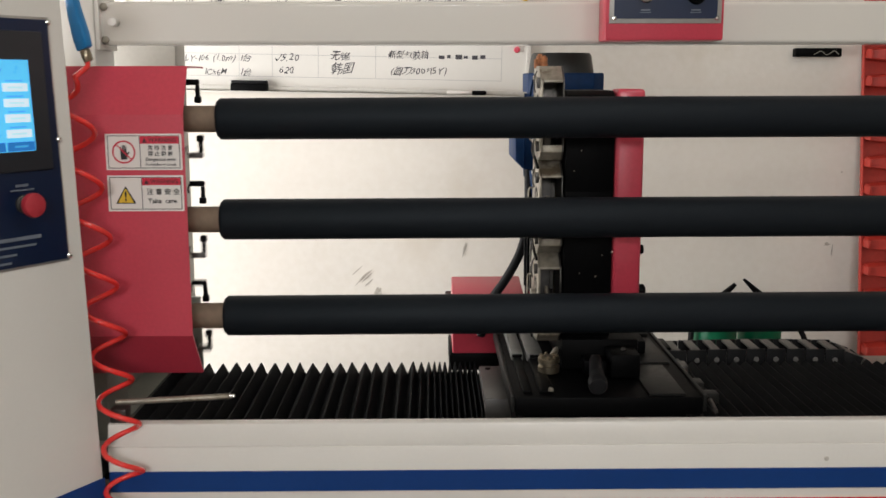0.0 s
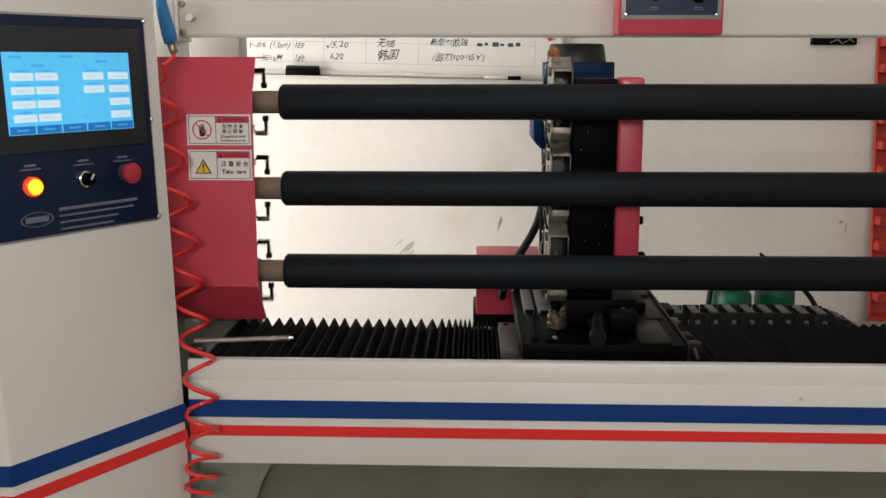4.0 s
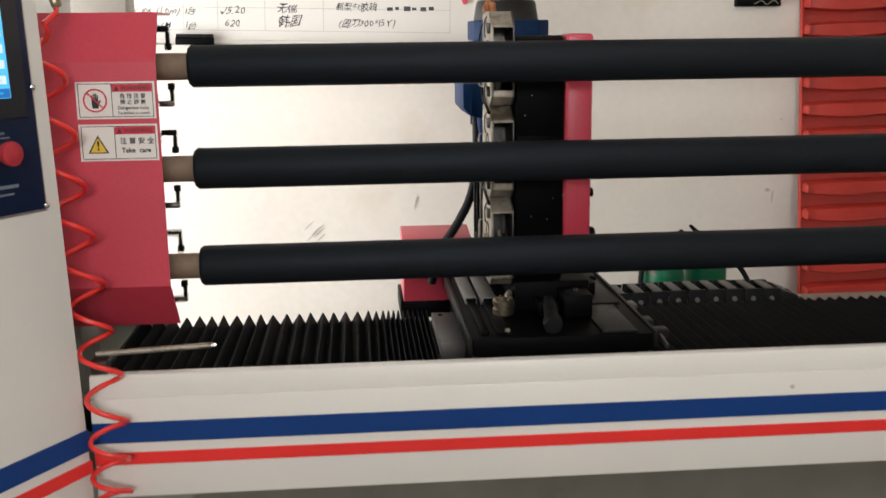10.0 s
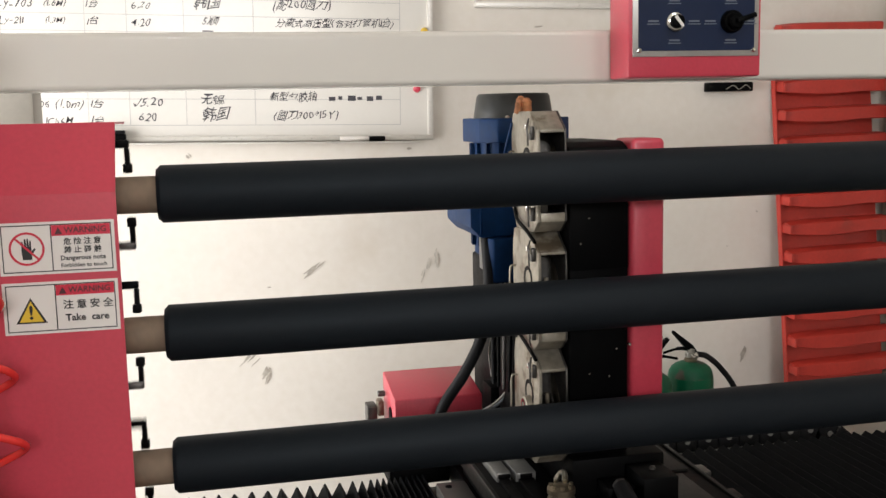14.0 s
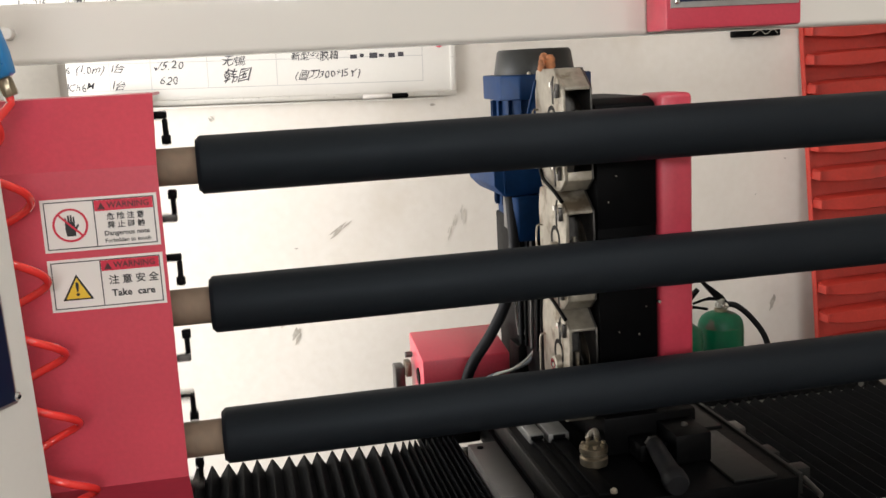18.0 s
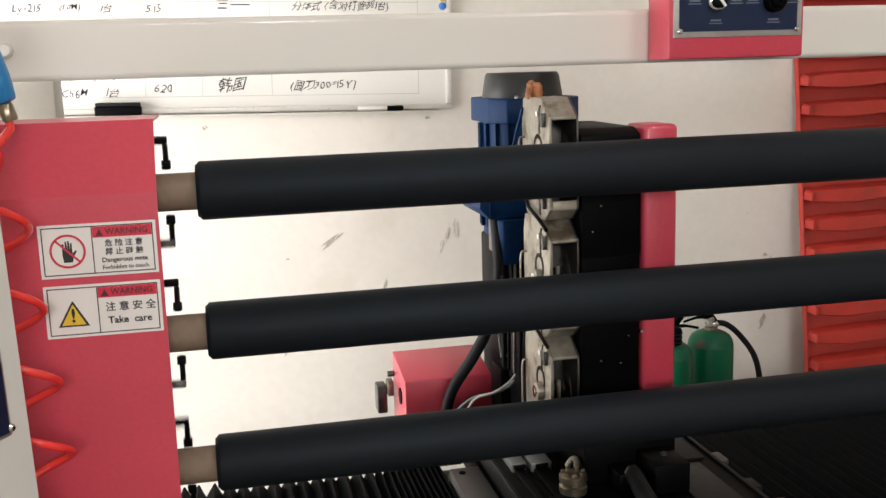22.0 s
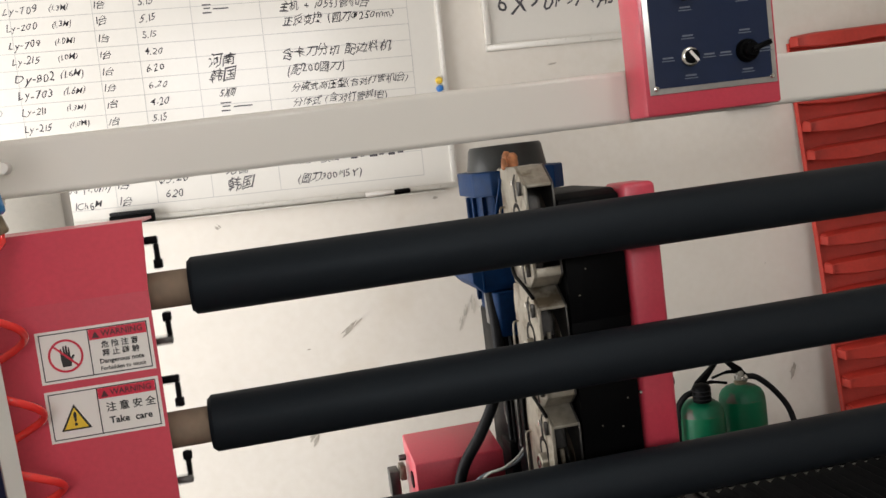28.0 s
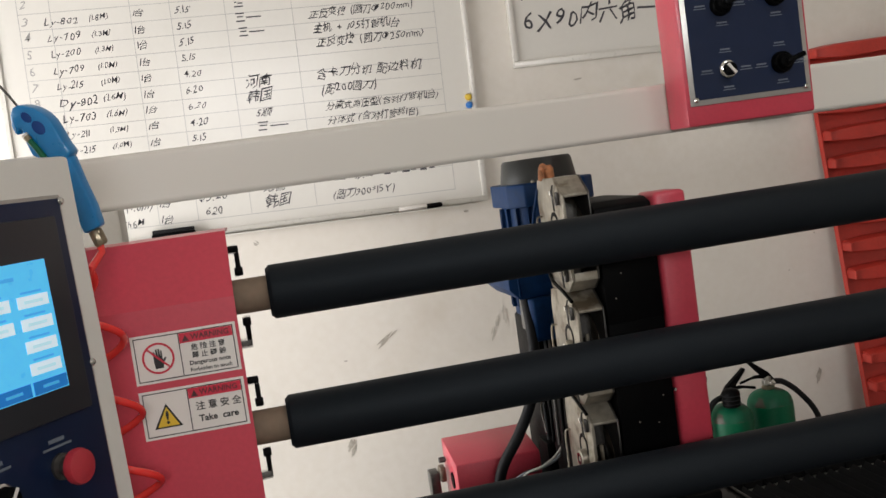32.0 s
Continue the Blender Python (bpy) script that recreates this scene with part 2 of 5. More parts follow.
def merge(bm, one):
    if bm is None:
        return one
    me = bpy.data.meshes.new("tmp")
    one.to_mesh(me)
    one.free()
    bm.from_mesh(me)
    bpy.data.meshes.remove(me)
    return bm


AXIS = {"x": Matrix.Rotation(radians(90), 4, "Y"), "y": Matrix.Rotation(radians(-90), 4, "X"), "z": Matrix.Identity(4)}


def lathe(profile, centre, axis="z", n=32, bm=None, turn=None, cap=True):
    """A turned shape from (radius, height) pairs, along an axis from centre."""
    one = bmesh.new()
    rings = []
    for r, h in profile:
        rings.append([one.verts.new((r * math.cos(2 * math.pi * k / n), r * math.sin(2 * math.pi * k / n), h)) for k in range(n)])
    for a, b in zip(rings, rings[1:]):
        for k in range(n):
            one.faces.new((a[k], a[(k + 1) % n], b[(k + 1) % n], b[k]))
    if cap:
        if profile[0][0] > 1e-5:
            one.faces.new(rings[0][::-1])
        if profile[-1][0] > 1e-5:
            one.faces.new(rings[-1])
    bmesh.ops.remove_doubles(one, verts=one.verts, dist=1e-6)
    bmesh.ops.transform(one, verts=one.verts, matrix=Matrix.Translation(centre) @ (turn if turn is not None else AXIS[axis]))
    return merge(bm, one)


def cyl(r, h, centre, axis="z", n=24, bm=None, bevel=0.0, turn=None):
    b = min(bevel, r * 0.5)
    prof = [(r - b, 0), (r, b), (r, h - b), (r - b, h)] if b else [(r, 0), (r, h)]
    return lathe(prof, centre, axis, n, bm, turn)


def prism(poly, axis, a, b, bevel=0.0, bm=None):
    """A polygon swept along an axis: for "x" its corners are (y, z), for "y" (x, z), for "z" (x, y)."""
    one = bmesh.new()
    put = {"x": lambda p, h: (h, p[0], p[1]), "y": lambda p, h: (p[0], h, p[1]), "z": lambda p, h: (p[0], p[1], h)}[axis]
    lo = [one.verts.new(put(p, a)) for p in poly]
    hi = [one.verts.new(put(p, b)) for p in poly]
    one.faces.new(lo)
    one.faces.new(hi[::-1])
    for k in range(len(poly)):
        j = (k + 1) % len(poly)
        one.faces.new((lo[j], lo[k], hi[k], hi[j]))
    bmesh.ops.recalc_face_normals(one, faces=one.faces)
    if bevel:
        bmesh.ops.bevel(one, geom=one.edges[:], offset=bevel, segments=2, affect="EDGES", profile=0.5)
    return merge(bm, one)


def tube(points, r, n=10, bm=None, closed_ends=True):
    """A round rod along points; r may be one radius or one a point."""
    one = bmesh.new()
    pts = [Vector(p) for p in points]
    radii = r if isinstance(r, (list, tuple)) else [r] * len(pts)
    rings, side = [], None
    for k, p in enumerate(pts):
        way = (pts[min(k + 1, len(pts) - 1)] - pts[max(k - 1, 0)]).normalized()
        if side is None:
            side = way.orthogonal().normalized()
        side = (side - way * side.dot(way)).normalized()
        up = way.cross(side)
        rings.append([one.verts.new(p + radii[k] * (side * math.cos(2 * math.pi * j / n) + up * math.sin(2 * math.pi * j / n))) for j in range(n)])
    for a, b in zip(rings, rings[1:]):
        for k in range(n):
            one.faces.new((a[k], a[(k + 1) % n], b[(k + 1) % n], b[k]))
    if closed_ends:
        one.faces.new(rings[0][::-1])
        one.faces.new(rings[-1])
    return merge(bm, one)


def spline(points, steps=8):
    """A smooth line through points."""
    p = [Vector(q) for q in points]
    p = [2 * p[0] - p[1], *p, 2 * p[-1] - p[-2]]
    out = []
    for a, b, c, d in zip(p, p[1:], p[2:], p[3:]):
        for k in range(steps):
            t = k / steps
            out.append(0.5 * (2 * b + (c - a) * t + (2 * a - 5 * b + 4 * c - d) * t * t + (3 * b - a - 3 * c + d) * t**3))
    return [*out, p[-2]]


def frame_at(origin, right, up):
    """A pose whose x runs right, y up, and z out of the surface."""
    r, u = Vector(right).normalized(), Vector(up).normalized()
    m = Matrix.Identity(4)
    for i, v in enumerate((r, u, r.cross(u))):
        m.col[i][:3] = v
    m.translation = origin
    return m


def letters(name, text, size, at, u, v, material, parent, lift=0.0012, slant=0.0, align="LEFT", thick=0.0):
    """Flat lettering on a surface pose at, at (u, v) on it."""
    c = bpy.data.curves.new(name, "FONT")
    c.body, c.size, c.shear, c.align_x, c.align_y, c.offset = text, size, slant, align, "CENTER", thick
    c.resolution_u = 2
    ob = bpy.data.objects.new(name, c)
    scene.collection.objects.link(ob)
    me = bpy.data.meshes.new_from_object(ob.evaluated_get(bpy.context.evaluated_depsgraph_get()))
    bpy.data.objects.remove(ob)
    bm = bmesh.new()
    bm.from_mesh(me)
    bpy.data.meshes.remove(me)
    bm.transform(at @ Matrix.Translation((u, v, lift)))
    return part(name, bm, material, parent, smooth=False)


GLYPHS = {}


def glyph(ch):
    """The outline of one character, one unit high, and how far it advances."""
    if ch not in GLYPHS:
        c = bpy.data.curves.new("glyph", "FONT")
        c.body, c.size, c.align_y, c.offset, c.resolution_u = ch, 1.0, "CENTER", 0.004, 2
        ob = bpy.data.objects.new("glyph", c)
        scene.collection.objects.link(ob)
        GLYPHS[ch] = bpy.data.meshes.new_from_object(ob.evaluated_get(bpy.context.evaluated_depsgraph_get()))
        bpy.data.objects.remove(ob)
    return GLYPHS[ch]


def handwritten(text, size, at, u, v, material, parent, pen, lift=0.0066, rise=0.0):
    """A line written by hand: every character leans, grows and drifts a little, and its strokes are bent."""
    bm = bmesh.new()
    x = 0.0
    for ch in text:
        if ch == " ":
            x += 0.45 * size
            continue
        far = ord(ch) > 0x2000
        wide, tall = size * pen.uniform(0.86, 1.06), size * pen.uniform(0.82, 1.12)
        me = glyph(ch).copy()
        co = [w.co for w in me.vertices]
        low, high = (min(c.x for c in co), max(c.x for c in co)) if co else (0.0, 0.3)
        a, b, c0, d = pen.uniform(0, 6.3), pen.uniform(0, 6.3), pen.uniform(2.5, 5.0), pen.uniform(2.5, 5.0)
        bend = 0.060 if far else 0.045
        lean, turn = pen.uniform(0.12, 0.42), pen.uniform(-0.09, 0.12)
        dy = pen.uniform(-0.10, 0.08) * size
        for w in me.vertices:
            gx, gy = w.co.x - low, w.co.y
            gx, gy = gx + bend * math.sin(c0 * gy * 2 + a), gy + bend * math.sin(d * gx * 2 + b)
            gx, gy = gx + lean * gy, gy + turn * gx
            w.co = (x + gx * wide, gy * tall + dy, 0.0)
        x += (high - low) * wide + size * (pen.uniform(0.02, 0.10) if far else pen.uniform(0.08, 0.16))
        bm.from_mesh(me)
        bpy.data.meshes.remove(me)
    bm.transform(at @ Matrix.Translation((u, v, lift)) @ Matrix.Rotation(rise, 4, "Z"))
    return part("handwriting", bm, material, parent, smooth=False)


def plate(at, u0, u1, v0, v1, h0, h1, bevel=0.0, bm=None):
    """A box on a surface pose, from height h0 to h1 above it."""
    one = box(u0, u1, v0, v1, h0, h1, bevel)
    one.transform(at)
    return merge(bm, one)


def disc(at, u, v, profile, n=28, bm=None):
    """A turned shape standing out of a surface pose."""
    one = lathe(profile, (u, v, 0), "z", n)
    one.transform(at)
    return merge(bm, one)


# ---- the room ----
def room():
    st = dict(kind="structure")
    alone("floor", box(-2.7, 3.4, -3.6, 3.69, -0.12, 0.0), CONCRETE, "grey concrete workshop floor", "floor", **st)
    north = alone("wall_north", box(-2.5, 3.4, 3.69, 3.89, 0.0, 3.3), PLASTER, "off-white plastered wall with scuffs", "wall", **st)
    alone("wall_east", box(3.4, 3.6, -3.6, 3.89, 0.0, 3.3), PLASTER, "off-white plastered wall", "wall", **st)
    w = box(-2.7, -2.5, -3.6, 1.15, 0.0, 3.3)
    box(-2.7, -2.5, 3.45, 3.89, 0.0, 3.3, bm=w)
    box(-2.7, -2.5, 1.15, 3.45, 2.45, 3.3, bm=w)
    alone("wall_west", w, PLASTER, "off-white plastered wall with an open gateway", "wall", **st)
    s = box(-2.5, -1.20, -3.8, -3.6, 0.0, 3.3)
    box(0.70, 3.4, -3.8, -3.6, 0.0, 3.3, bm=s)
    box(-1.20, 0.70, -3.8, -3.6, 0.0, 1.78, bm=s)
    box(-1.20, 0.70, -3.8, -3.6, 2.82, 3.3, bm=s)
    alone("wall_south", s, PLASTER, "off-white plastered wall with a window opening", "wall", **st)
    alone("ceiling", box(-2.7, 3.6, -3.8, 3.89, 3.3, 3.45), CEIL, "pale painted ceiling", "ceiling", **st)
    w1 = box(-1.20, -1.16, -3.66, -3.60, 1.78, 2.82)
    box(0.66, 0.70, -3.66, -3.60, 1.78, 2.82, bm=w1)
    box(-1.16, 0.66, -3.66, -3.60, 1.78, 1.82, bm=w1)
    box(-1.16, 0.66, -3.66, -3.60, 2.78, 2.82, bm=w1)
    alone("window_1", w1, BOARD_FRAME, "white window frame", "window", **st)
    # Housing added around the unseen overhead fill lamp.
    lamp = thing("added_ceiling_light", (0.85, 0.5, 3.14), "white ceiling light, unseen, added as fill", "lamp")
    part("housing", box(0.70, 1.00, 0.15, 0.85, 3.16, 3.30, 0.01), CEIL, lamp)
    return north


WALL = room()


# ---- the machine's fixed parts ----
ROLL_Y, ROLL_Z, ROLL_R = 1.93, (1.2615, 1.081, 0.9025), 0.0368


def bed():
    b = thing("machine_bed", (0.35, 1.92, 0.0), "long cream machine bed with a blue and a red stripe", "machine")
    top = box(-0.77, 1.5, 1.775, 2.43, 0.545, 0.640, 0.004)
    part("bed_beam", top, GREYGREEN, b)
    part("front_panel", box(-0.652, 1.5, 1.745, 1.774, 0.540, 0.7185, 0.002), CREAM, b)
    part("top_rail", prism([(1.7475, 0.7187), (1.774, 0.7187), (1.774, 0.757), (1.757, 0.757), (1.7535, 0.755)], "x", -0.652, 1.5, 0.001), CREAM, b)
    part("blue_stripe", box(-0.651, 1.5, 1.7425, 1.7448, 0.6395, 0.676, 0.0006, 1), BLUE_STRIPE, b, "navy blue painted stripe")
    part("red_stripe", box(-0.651, 1.5, 1.7425, 1.7448, 0.600, 0.622, 0.0006, 1), RED_STRIPE, b, "bright red painted stripe")
    part("chain_tray", box(0.30, 1.5, 2.4305, 2.66, 0.56, 0.612, 0.003), GREYGREEN, b)
    # Added plate that shades the bed top from the gate's daylight.
    part("end_plate_or_baffle", box(-0.800, -0.7715, 1.800, 2.430, 0.06, 0.800, 0.003), GREYGREEN, b)
    part("end_cover", box(-0.771, -0.712, 1.7755, 2.41, 0.6402, 0.662, 0.002), GREYGREEN, b, "dull grey-green cover plate")
    part("sill", box(-0.66, 1.5, 1.742, 2.40, 0.06, 0.385, 0.004), CREAM, b)
    part("scrap_chute", box(-0.66, 1.5, 1.826, 1.836, 0.386, 0.544), SHEEN, b, "dull stainless sheet in the gap under the beam")
    part("gap_cover", prism([(-0.655, 0.3855), (-0.545, 0.3855), (-0.535, 0.43), (-0.522, 0.475), (-0.50, 0.515), (-0.46, 0.539), (-0.655, 0.539)], "y", 1.792, 1.798), GREYGREEN, b)
    for x in (-0.6, 1.4):
        part("foot", cyl(0.035, 0.06, (x, 1.9, 0.0), bevel=0.005), DARK_STEEL, b)
    part("scuff_plug", lathe([(0.004, 0), (0.004, 0.002), (0.0, 0.003)], (0.568, 1.745, 0.692), turn=Matrix.Rotation(radians(90), 4, "X"), n=10), SCUFF, b)


def control_cabinet():
    c = thing("control_cabinet", (-0.95, 1.7, 0.0), "cream control cabinet with a touch screen and striped base", "cabinet")
    def leaning(name, bm, *rest):
        for v in bm.verts:
            v.co.x -= 0.026 * (v.co.z - 1.0)
        return part(name, bm, *rest)

    d, n = Vector((-0.530, -0.848, 0)), Vector((0.848, -0.530, 0))
    e = Vector((-0.676, 1.696, 0))
    right, left = e - d * 0.028, e + d * 0.352
    poly = [(right.x, right.y), (left.x, left.y), (-1.30, left.y), (-1.30, 2.0), (-0.88, 2.0), (-0.88, 1.745), (right.x - 0.02, right.y + 0.006)]
    leaning("body", prism(poly, "z", 0.04, 1.465, 0.004), CREAM, c)
    leaning("plinth", prism([(x + (0.02 if x < -1 else -0.02), y + 0.012) for x, y in poly], "z", 0.0, 0.045), BLACK, c)
    at = frame_at(e, -d, (0, 0, 1))
    # On the oblique face u runs from the corner of the bed towards the front corner as negative numbers.
    for k, (m, z0, z1) in enumerate(((BLUE_STRIPE, 0.6395, 0.676), (RED_STRIPE, 0.600, 0.622))):
        s = plate(at, -0.353, 0.0285, z0, z1, 0.0, 0.0022)
        box(-1.30, left.x, left.y - 0.0022, left.y, z0, z1, bm=s)
        leaning("blue_stripe" if k == 0 else "red_stripe", s, m, c)
    leaning("panel_frame", plate(at, -0.337, 0.0, 1.050, 1.424, 0.0, 0.002, 0.0006), ALU, c)
    panel = leaning("panel", plate(at, -0.333, -0.004, 1.054, 1.420, 0.0022, 0.0045, 0.0008), NAVY, c, "navy control panel with pale print")
    for u in (-0.331, -0.006):
        for v in (1.058, 1.240, 1.417):
            leaning("screw", disc(at, u + (0.004 if u > -0.1 else -0.003), v, [(0.0045, 0.0025), (0.0045, 0.005), (0.0025, 0.007), (0.0, 0.0072)], 12), CHROME, c)
    screen = leaning("screen", plate(at, -0.322, -0.020, 1.196, 1.402, 0.0046, 0.0105, 0.002), BEZEL, c, "black touch screen housing")
    su0, su1, sv0, sv1 = -0.297, -0.049, 1.226, 1.360
    leaning("display", plate(at, su0, su1, sv0, sv1, 0.0106, 0.0112), SCREEN, screen, "bright blue display with pale fields")
    for col, rows in ((0.015, 4), (0.20, 4), (0.57, 2), (0.75, 0), (0.78, 4)):
        for r in range(rows):
            u, v = su0 + (su1 - su0) * (0.03 + col), sv1 - 0.040 - 0.0225 * r
            leaning("data_field", plate(at, u, u + 0.042, v - 0.006, v + 0.006, 0.0114, 0.0118), SCREEN_FIELD, screen)
            leaning("field_text", plate(at, u + 0.008, u + 0.034, v - 0.002, v + 0.0015, 0.0120, 0.0123), SCREEN_TEXT, screen)
            leaning("field_caption", plate(at, u + 0.006, u + 0.034, v + 0.0085, v + 0.0105, 0.0114, 0.0117), SCREEN_DIM, screen)
    for i in range(5):
        u = su0 + 0.002 + i * (su1 - su0) / 5
        leaning("menu_key", plate(at, u, u + 0.046, sv0 + 0.001, sv0 + 0.014, 0.0114, 0.0118), SCREEN_BAR, screen)
        leaning("key_text", plate(at, u + 0.012, u + 0.034, sv0 + 0.006, sv0 + 0.009, 0.0120, 0.0123), SCREEN_DIM, screen)
    for u0, u1, v in ((-0.285, -0.262, 1.352), (-0.19, -0.165, 1.353), (-0.245, -0.222, 1.338), (-0.12, -0.095, 1.345)):
        leaning("screen_title", plate(at, u0, u1, v - 0.0018, v + 0.0018, 0.0114, 0.0117), SCREEN_DIM, screen)
    # buttons
    lamp = leaning("start_button", disc(at, -0.262, 1.140, [(0.0165, 0.0045), (0.0165, 0.012), (0.0145, 0.014)]), LAMP_RIM, c, "lit orange push button")
    leaning("lens", disc(at, -0.262, 1.140, [(0.0135, 0.0141), (0.012, 0.019), (0.0, 0.0205)]), LAMP_ON, lamp)
    knob = leaning("selector", disc(at, -0.158, 1.143, [(0.0145, 0.0045), (0.0145, 0.010), (0.0125, 0.012), (0.0125, 0.0115)]), CHROME, c, "chrome ringed selector switch")
    leaning("dial", disc(at, -0.158, 1.143, [(0.0115, 0.0121), (0.0112, 0.020), (0.010, 0.022)]), BLACK, knob)
    tick = plate(frame_at(at @ Vector((-0.158, 1.143, 0.0)), (at.to_3x3() @ Vector((0.6, 0.8, 0))), (at.to_3x3() @ Vector((-0.8, 0.6, 0)))), 0.0, 0.011, -0.0016, 0.0016, 0.0222, 0.0232)
    leaning("pointer", tick, STICKER, knob)
    es = leaning("emergency_stop", disc(at, -0.075, 1.147, [(0.014, 0.0045), (0.014, 0.008), (0.0095, 0.010), (0.0095, 0.022)]), DARK_STEEL, c, "red mushroom emergency stop")
    leaning("mushroom_head", disc(at, -0.075, 1.147, [(0.0095, 0.0221), (0.0180, 0.0235), (0.0190, 0.028), (0.0175, 0.033), (0.011, 0.0355), (0.0, 0.0362)]), ESTOP_RED, es)
    for u in (-0.262, -0.158, -0.075):
        leaning("caption", plate(at, u - 0.011, u + 0.011, 1.173, 1.177, 0.0047, 0.0051), LETTER_GREY, panel)
        leaning("caption", plate(at, u - 0.020, u + 0.020, 1.167, 1.1695, 0.0047, 0.0051), LETTER_GREY, panel)
    ring = bmesh.new()
    n_ = 40
    for k in range(n_):
        a0, a1 = 2 * math.pi * k / n_, 2 * math.pi * (k + 1) / n_
        q = [(0.031 * math.cos(a) * s, 0.0125 * math.sin(a) * s) for a, s in ((a0, 1), (a1, 1), (a1, 0.92), (a0, 0.92))]
        ring.faces.new([ring.verts.new(at @ Vector((-0.258 + x, 1.084 + y, 0.0052))) for x, y in q])
    leaning("maker_oval", ring, LETTER_GREY, panel)
    leaning("maker_bar", plate(at, -0.280, -0.236, 1.079, 1.089, 0.0047, 0.0051), LETTER_GREY, panel)
    for k, (w, h) in enumerate(((0.165, 0.0055), (0.155, 0.0034), (0.12, 0.0034), (0.11, 0.0034))):
        leaning("print_line", plate(at, -0.215, -0.215 + w, 1.096 - 0.0115 * k - h / 2, 1.096 - 0.0115 * k + h / 2, 0.0047, 0.0051), LETTER_GREY, panel)


def headstock():
    h = thing("headstock", (-0.63, 1.95, 0.735), "crimson pink headstock cover with two warning stickers", "machine part")
    outer = [(2.02, 1.354), (1.895, 1.354), (1.85, 1.272), (1.85, 0.885), (1.92, 0.797)]
    inner = [(1.9225, 0.799), (1.853, 0.886), (1.853, 1.271), (1.8968, 1.351), (2.02, 1.351)]
    part("cover", prism(outer + inner, "x", -0.742, -0.526), PINK, h, smooth=False)
    part("body", box(-0.740, -0.605, 1.925, 2.05, 0.806, 1.335, 0.004), DARK_STEEL, h)
    part("base_block", box(-0.762, -0.708, 1.93, 2.05, 0.6405, 0.8055, 0.003), GREYGREEN, h)
    part("back_plate", box(-0.99, -0.645, 2.415, 2.43, 0.6405, 0.83, 0.002), GREYGREEN, h)
    for z in ROLL_Z:
        part("bearing", cyl(0.032, 0.030, (-0.6049, ROLL_Y, z), "x", bevel=0.002), DARK_STEEL, h)
    for k, (v0, v1) in enumerate(((1.178, 1.240), (1.107, 1.169))):
        at = frame_at((-0.66, 1.85, 0), (1, 0, 0), (0, 0, 1))
        s = part("warning_sticker", plate(at, 0.0, 0.130, v0, v1, 0.0, 0.0006), STICKER, h, "white and red warning sticker")
        bl = plate(at, 0.0035, 0.1265, v1 - 0.0042, v1 - 0.003, 0.0007, 0.0009)
        plate(at, 0.0035, 0.1265, v0 + 0.003, v0 + 0.0042, 0.0007, 0.0009, bm=bl)
        plate(at, 0.0035, 0.0047, v0 + 0.0043, v1 - 0.0043, 0.0007, 0.0009, bm=bl)
        plate(at, 0.1253, 0.1265, v0 + 0.0043, v1 - 0.0043, 0.0007, 0.0009, bm=bl)
        plate(at, 0.058, 0.0592, v0 + 0.0043, v1 - 0.0043, 0.0007, 0.0009, bm=bl)
        part("border", bl, STICKER_BLACK, s)
        part("red_band", plate(at, 0.0594, 0.1251, v1 - 0.017, v1 - 0.0044, 0.0007, 0.0009), STICKER_RED, s)
        letters("warning_word", "WARNING", 0.0098, at, 0.0735, v1 - 0.0108, STICKER_DARKRED, s, 0.0014, thick=0.0002)
        tri_ = bmesh.new()
        tri_.faces.new([tri_.verts.new(at @ Vector(p)) for p in ((0.0625, v1 - 0.0152, 0.0014), (0.0715, v1 - 0.0152, 0.0014), (0.067, v1 - 0.0068, 0.0014))])
        part("small_triangle", tri_, STICKER_DARKRED, s)
        if k == 0:
            letters("chinese_line", "危 险 注 意", 0.0088, at, 0.072, v1 - 0.0245, STICKER_BLACK, s, thick=0.0002)
            letters("chinese_line", "禁 止 碰 触", 0.0088, at, 0.072, v1 - 0.0345, STICKER_BLACK, s, thick=0.0002)
            letters("english_line", "Dangerous note", 0.0078, at, 0.0675, v1 - 0.0438, STICKER_BLACK, s, thick=0.0002)
            letters("english_line", "Forbidden to touch", 0.0066, at, 0.0675, v1 - 0.0525, STICKER_BLACK, s, thick=0.00015)
            c = (0.031, (v0 + v1) / 2)
            pic = bmesh.new()
            shape = [(-0.0050, -0.013), (0.0050, -0.013), (0.0058, -0.007), (0.0098, -0.0005), (0.0085, 0.0010), (0.0052, -0.0025), (0.0050, 0.0095), (0.0034, 0.0098), (0.0028, 0.0015), (0.0022, 0.0120), (0.0004, 0.0122), (0.0, 0.002), (-0.0008, 0.0118), (-0.0026, 0.0115), (-0.0028, 0.0015), (-0.0042, 0.0092), (-0.0058, 0.0086), (-0.0060, -0.004)]
            pic.faces.new([pic.verts.new(at @ Vector((c[0] + x, c[1] + y, 0.0009))) for x, y in shape])
            part("dark_shape", pic, STICKER_BLACK, s)
            ban = bmesh.new()
            for q in range(40):
                a0, a1 = 2 * math.pi * q / 40, 2 * math.pi * (q + 1) / 40
                ban.faces.new([ban.verts.new(at @ Vector((c[0] + r * math.cos(a), c[1] + r * math.sin(a), 0.0014))) for a, r in ((a0, 0.0198), (a1, 0.0198), (a1, 0.0172), (a0, 0.0172))])
            w = Vector((0.7, -0.714, 0)) * 0.0172
            o = Vector((0.714, 0.7, 0)) * 0.0012
            ban.faces.new([ban.verts.new(at @ (Vector((c[0], c[1], 0.0013)) + p)) for p in (-w - o, w - o, w + o, -w + o)])
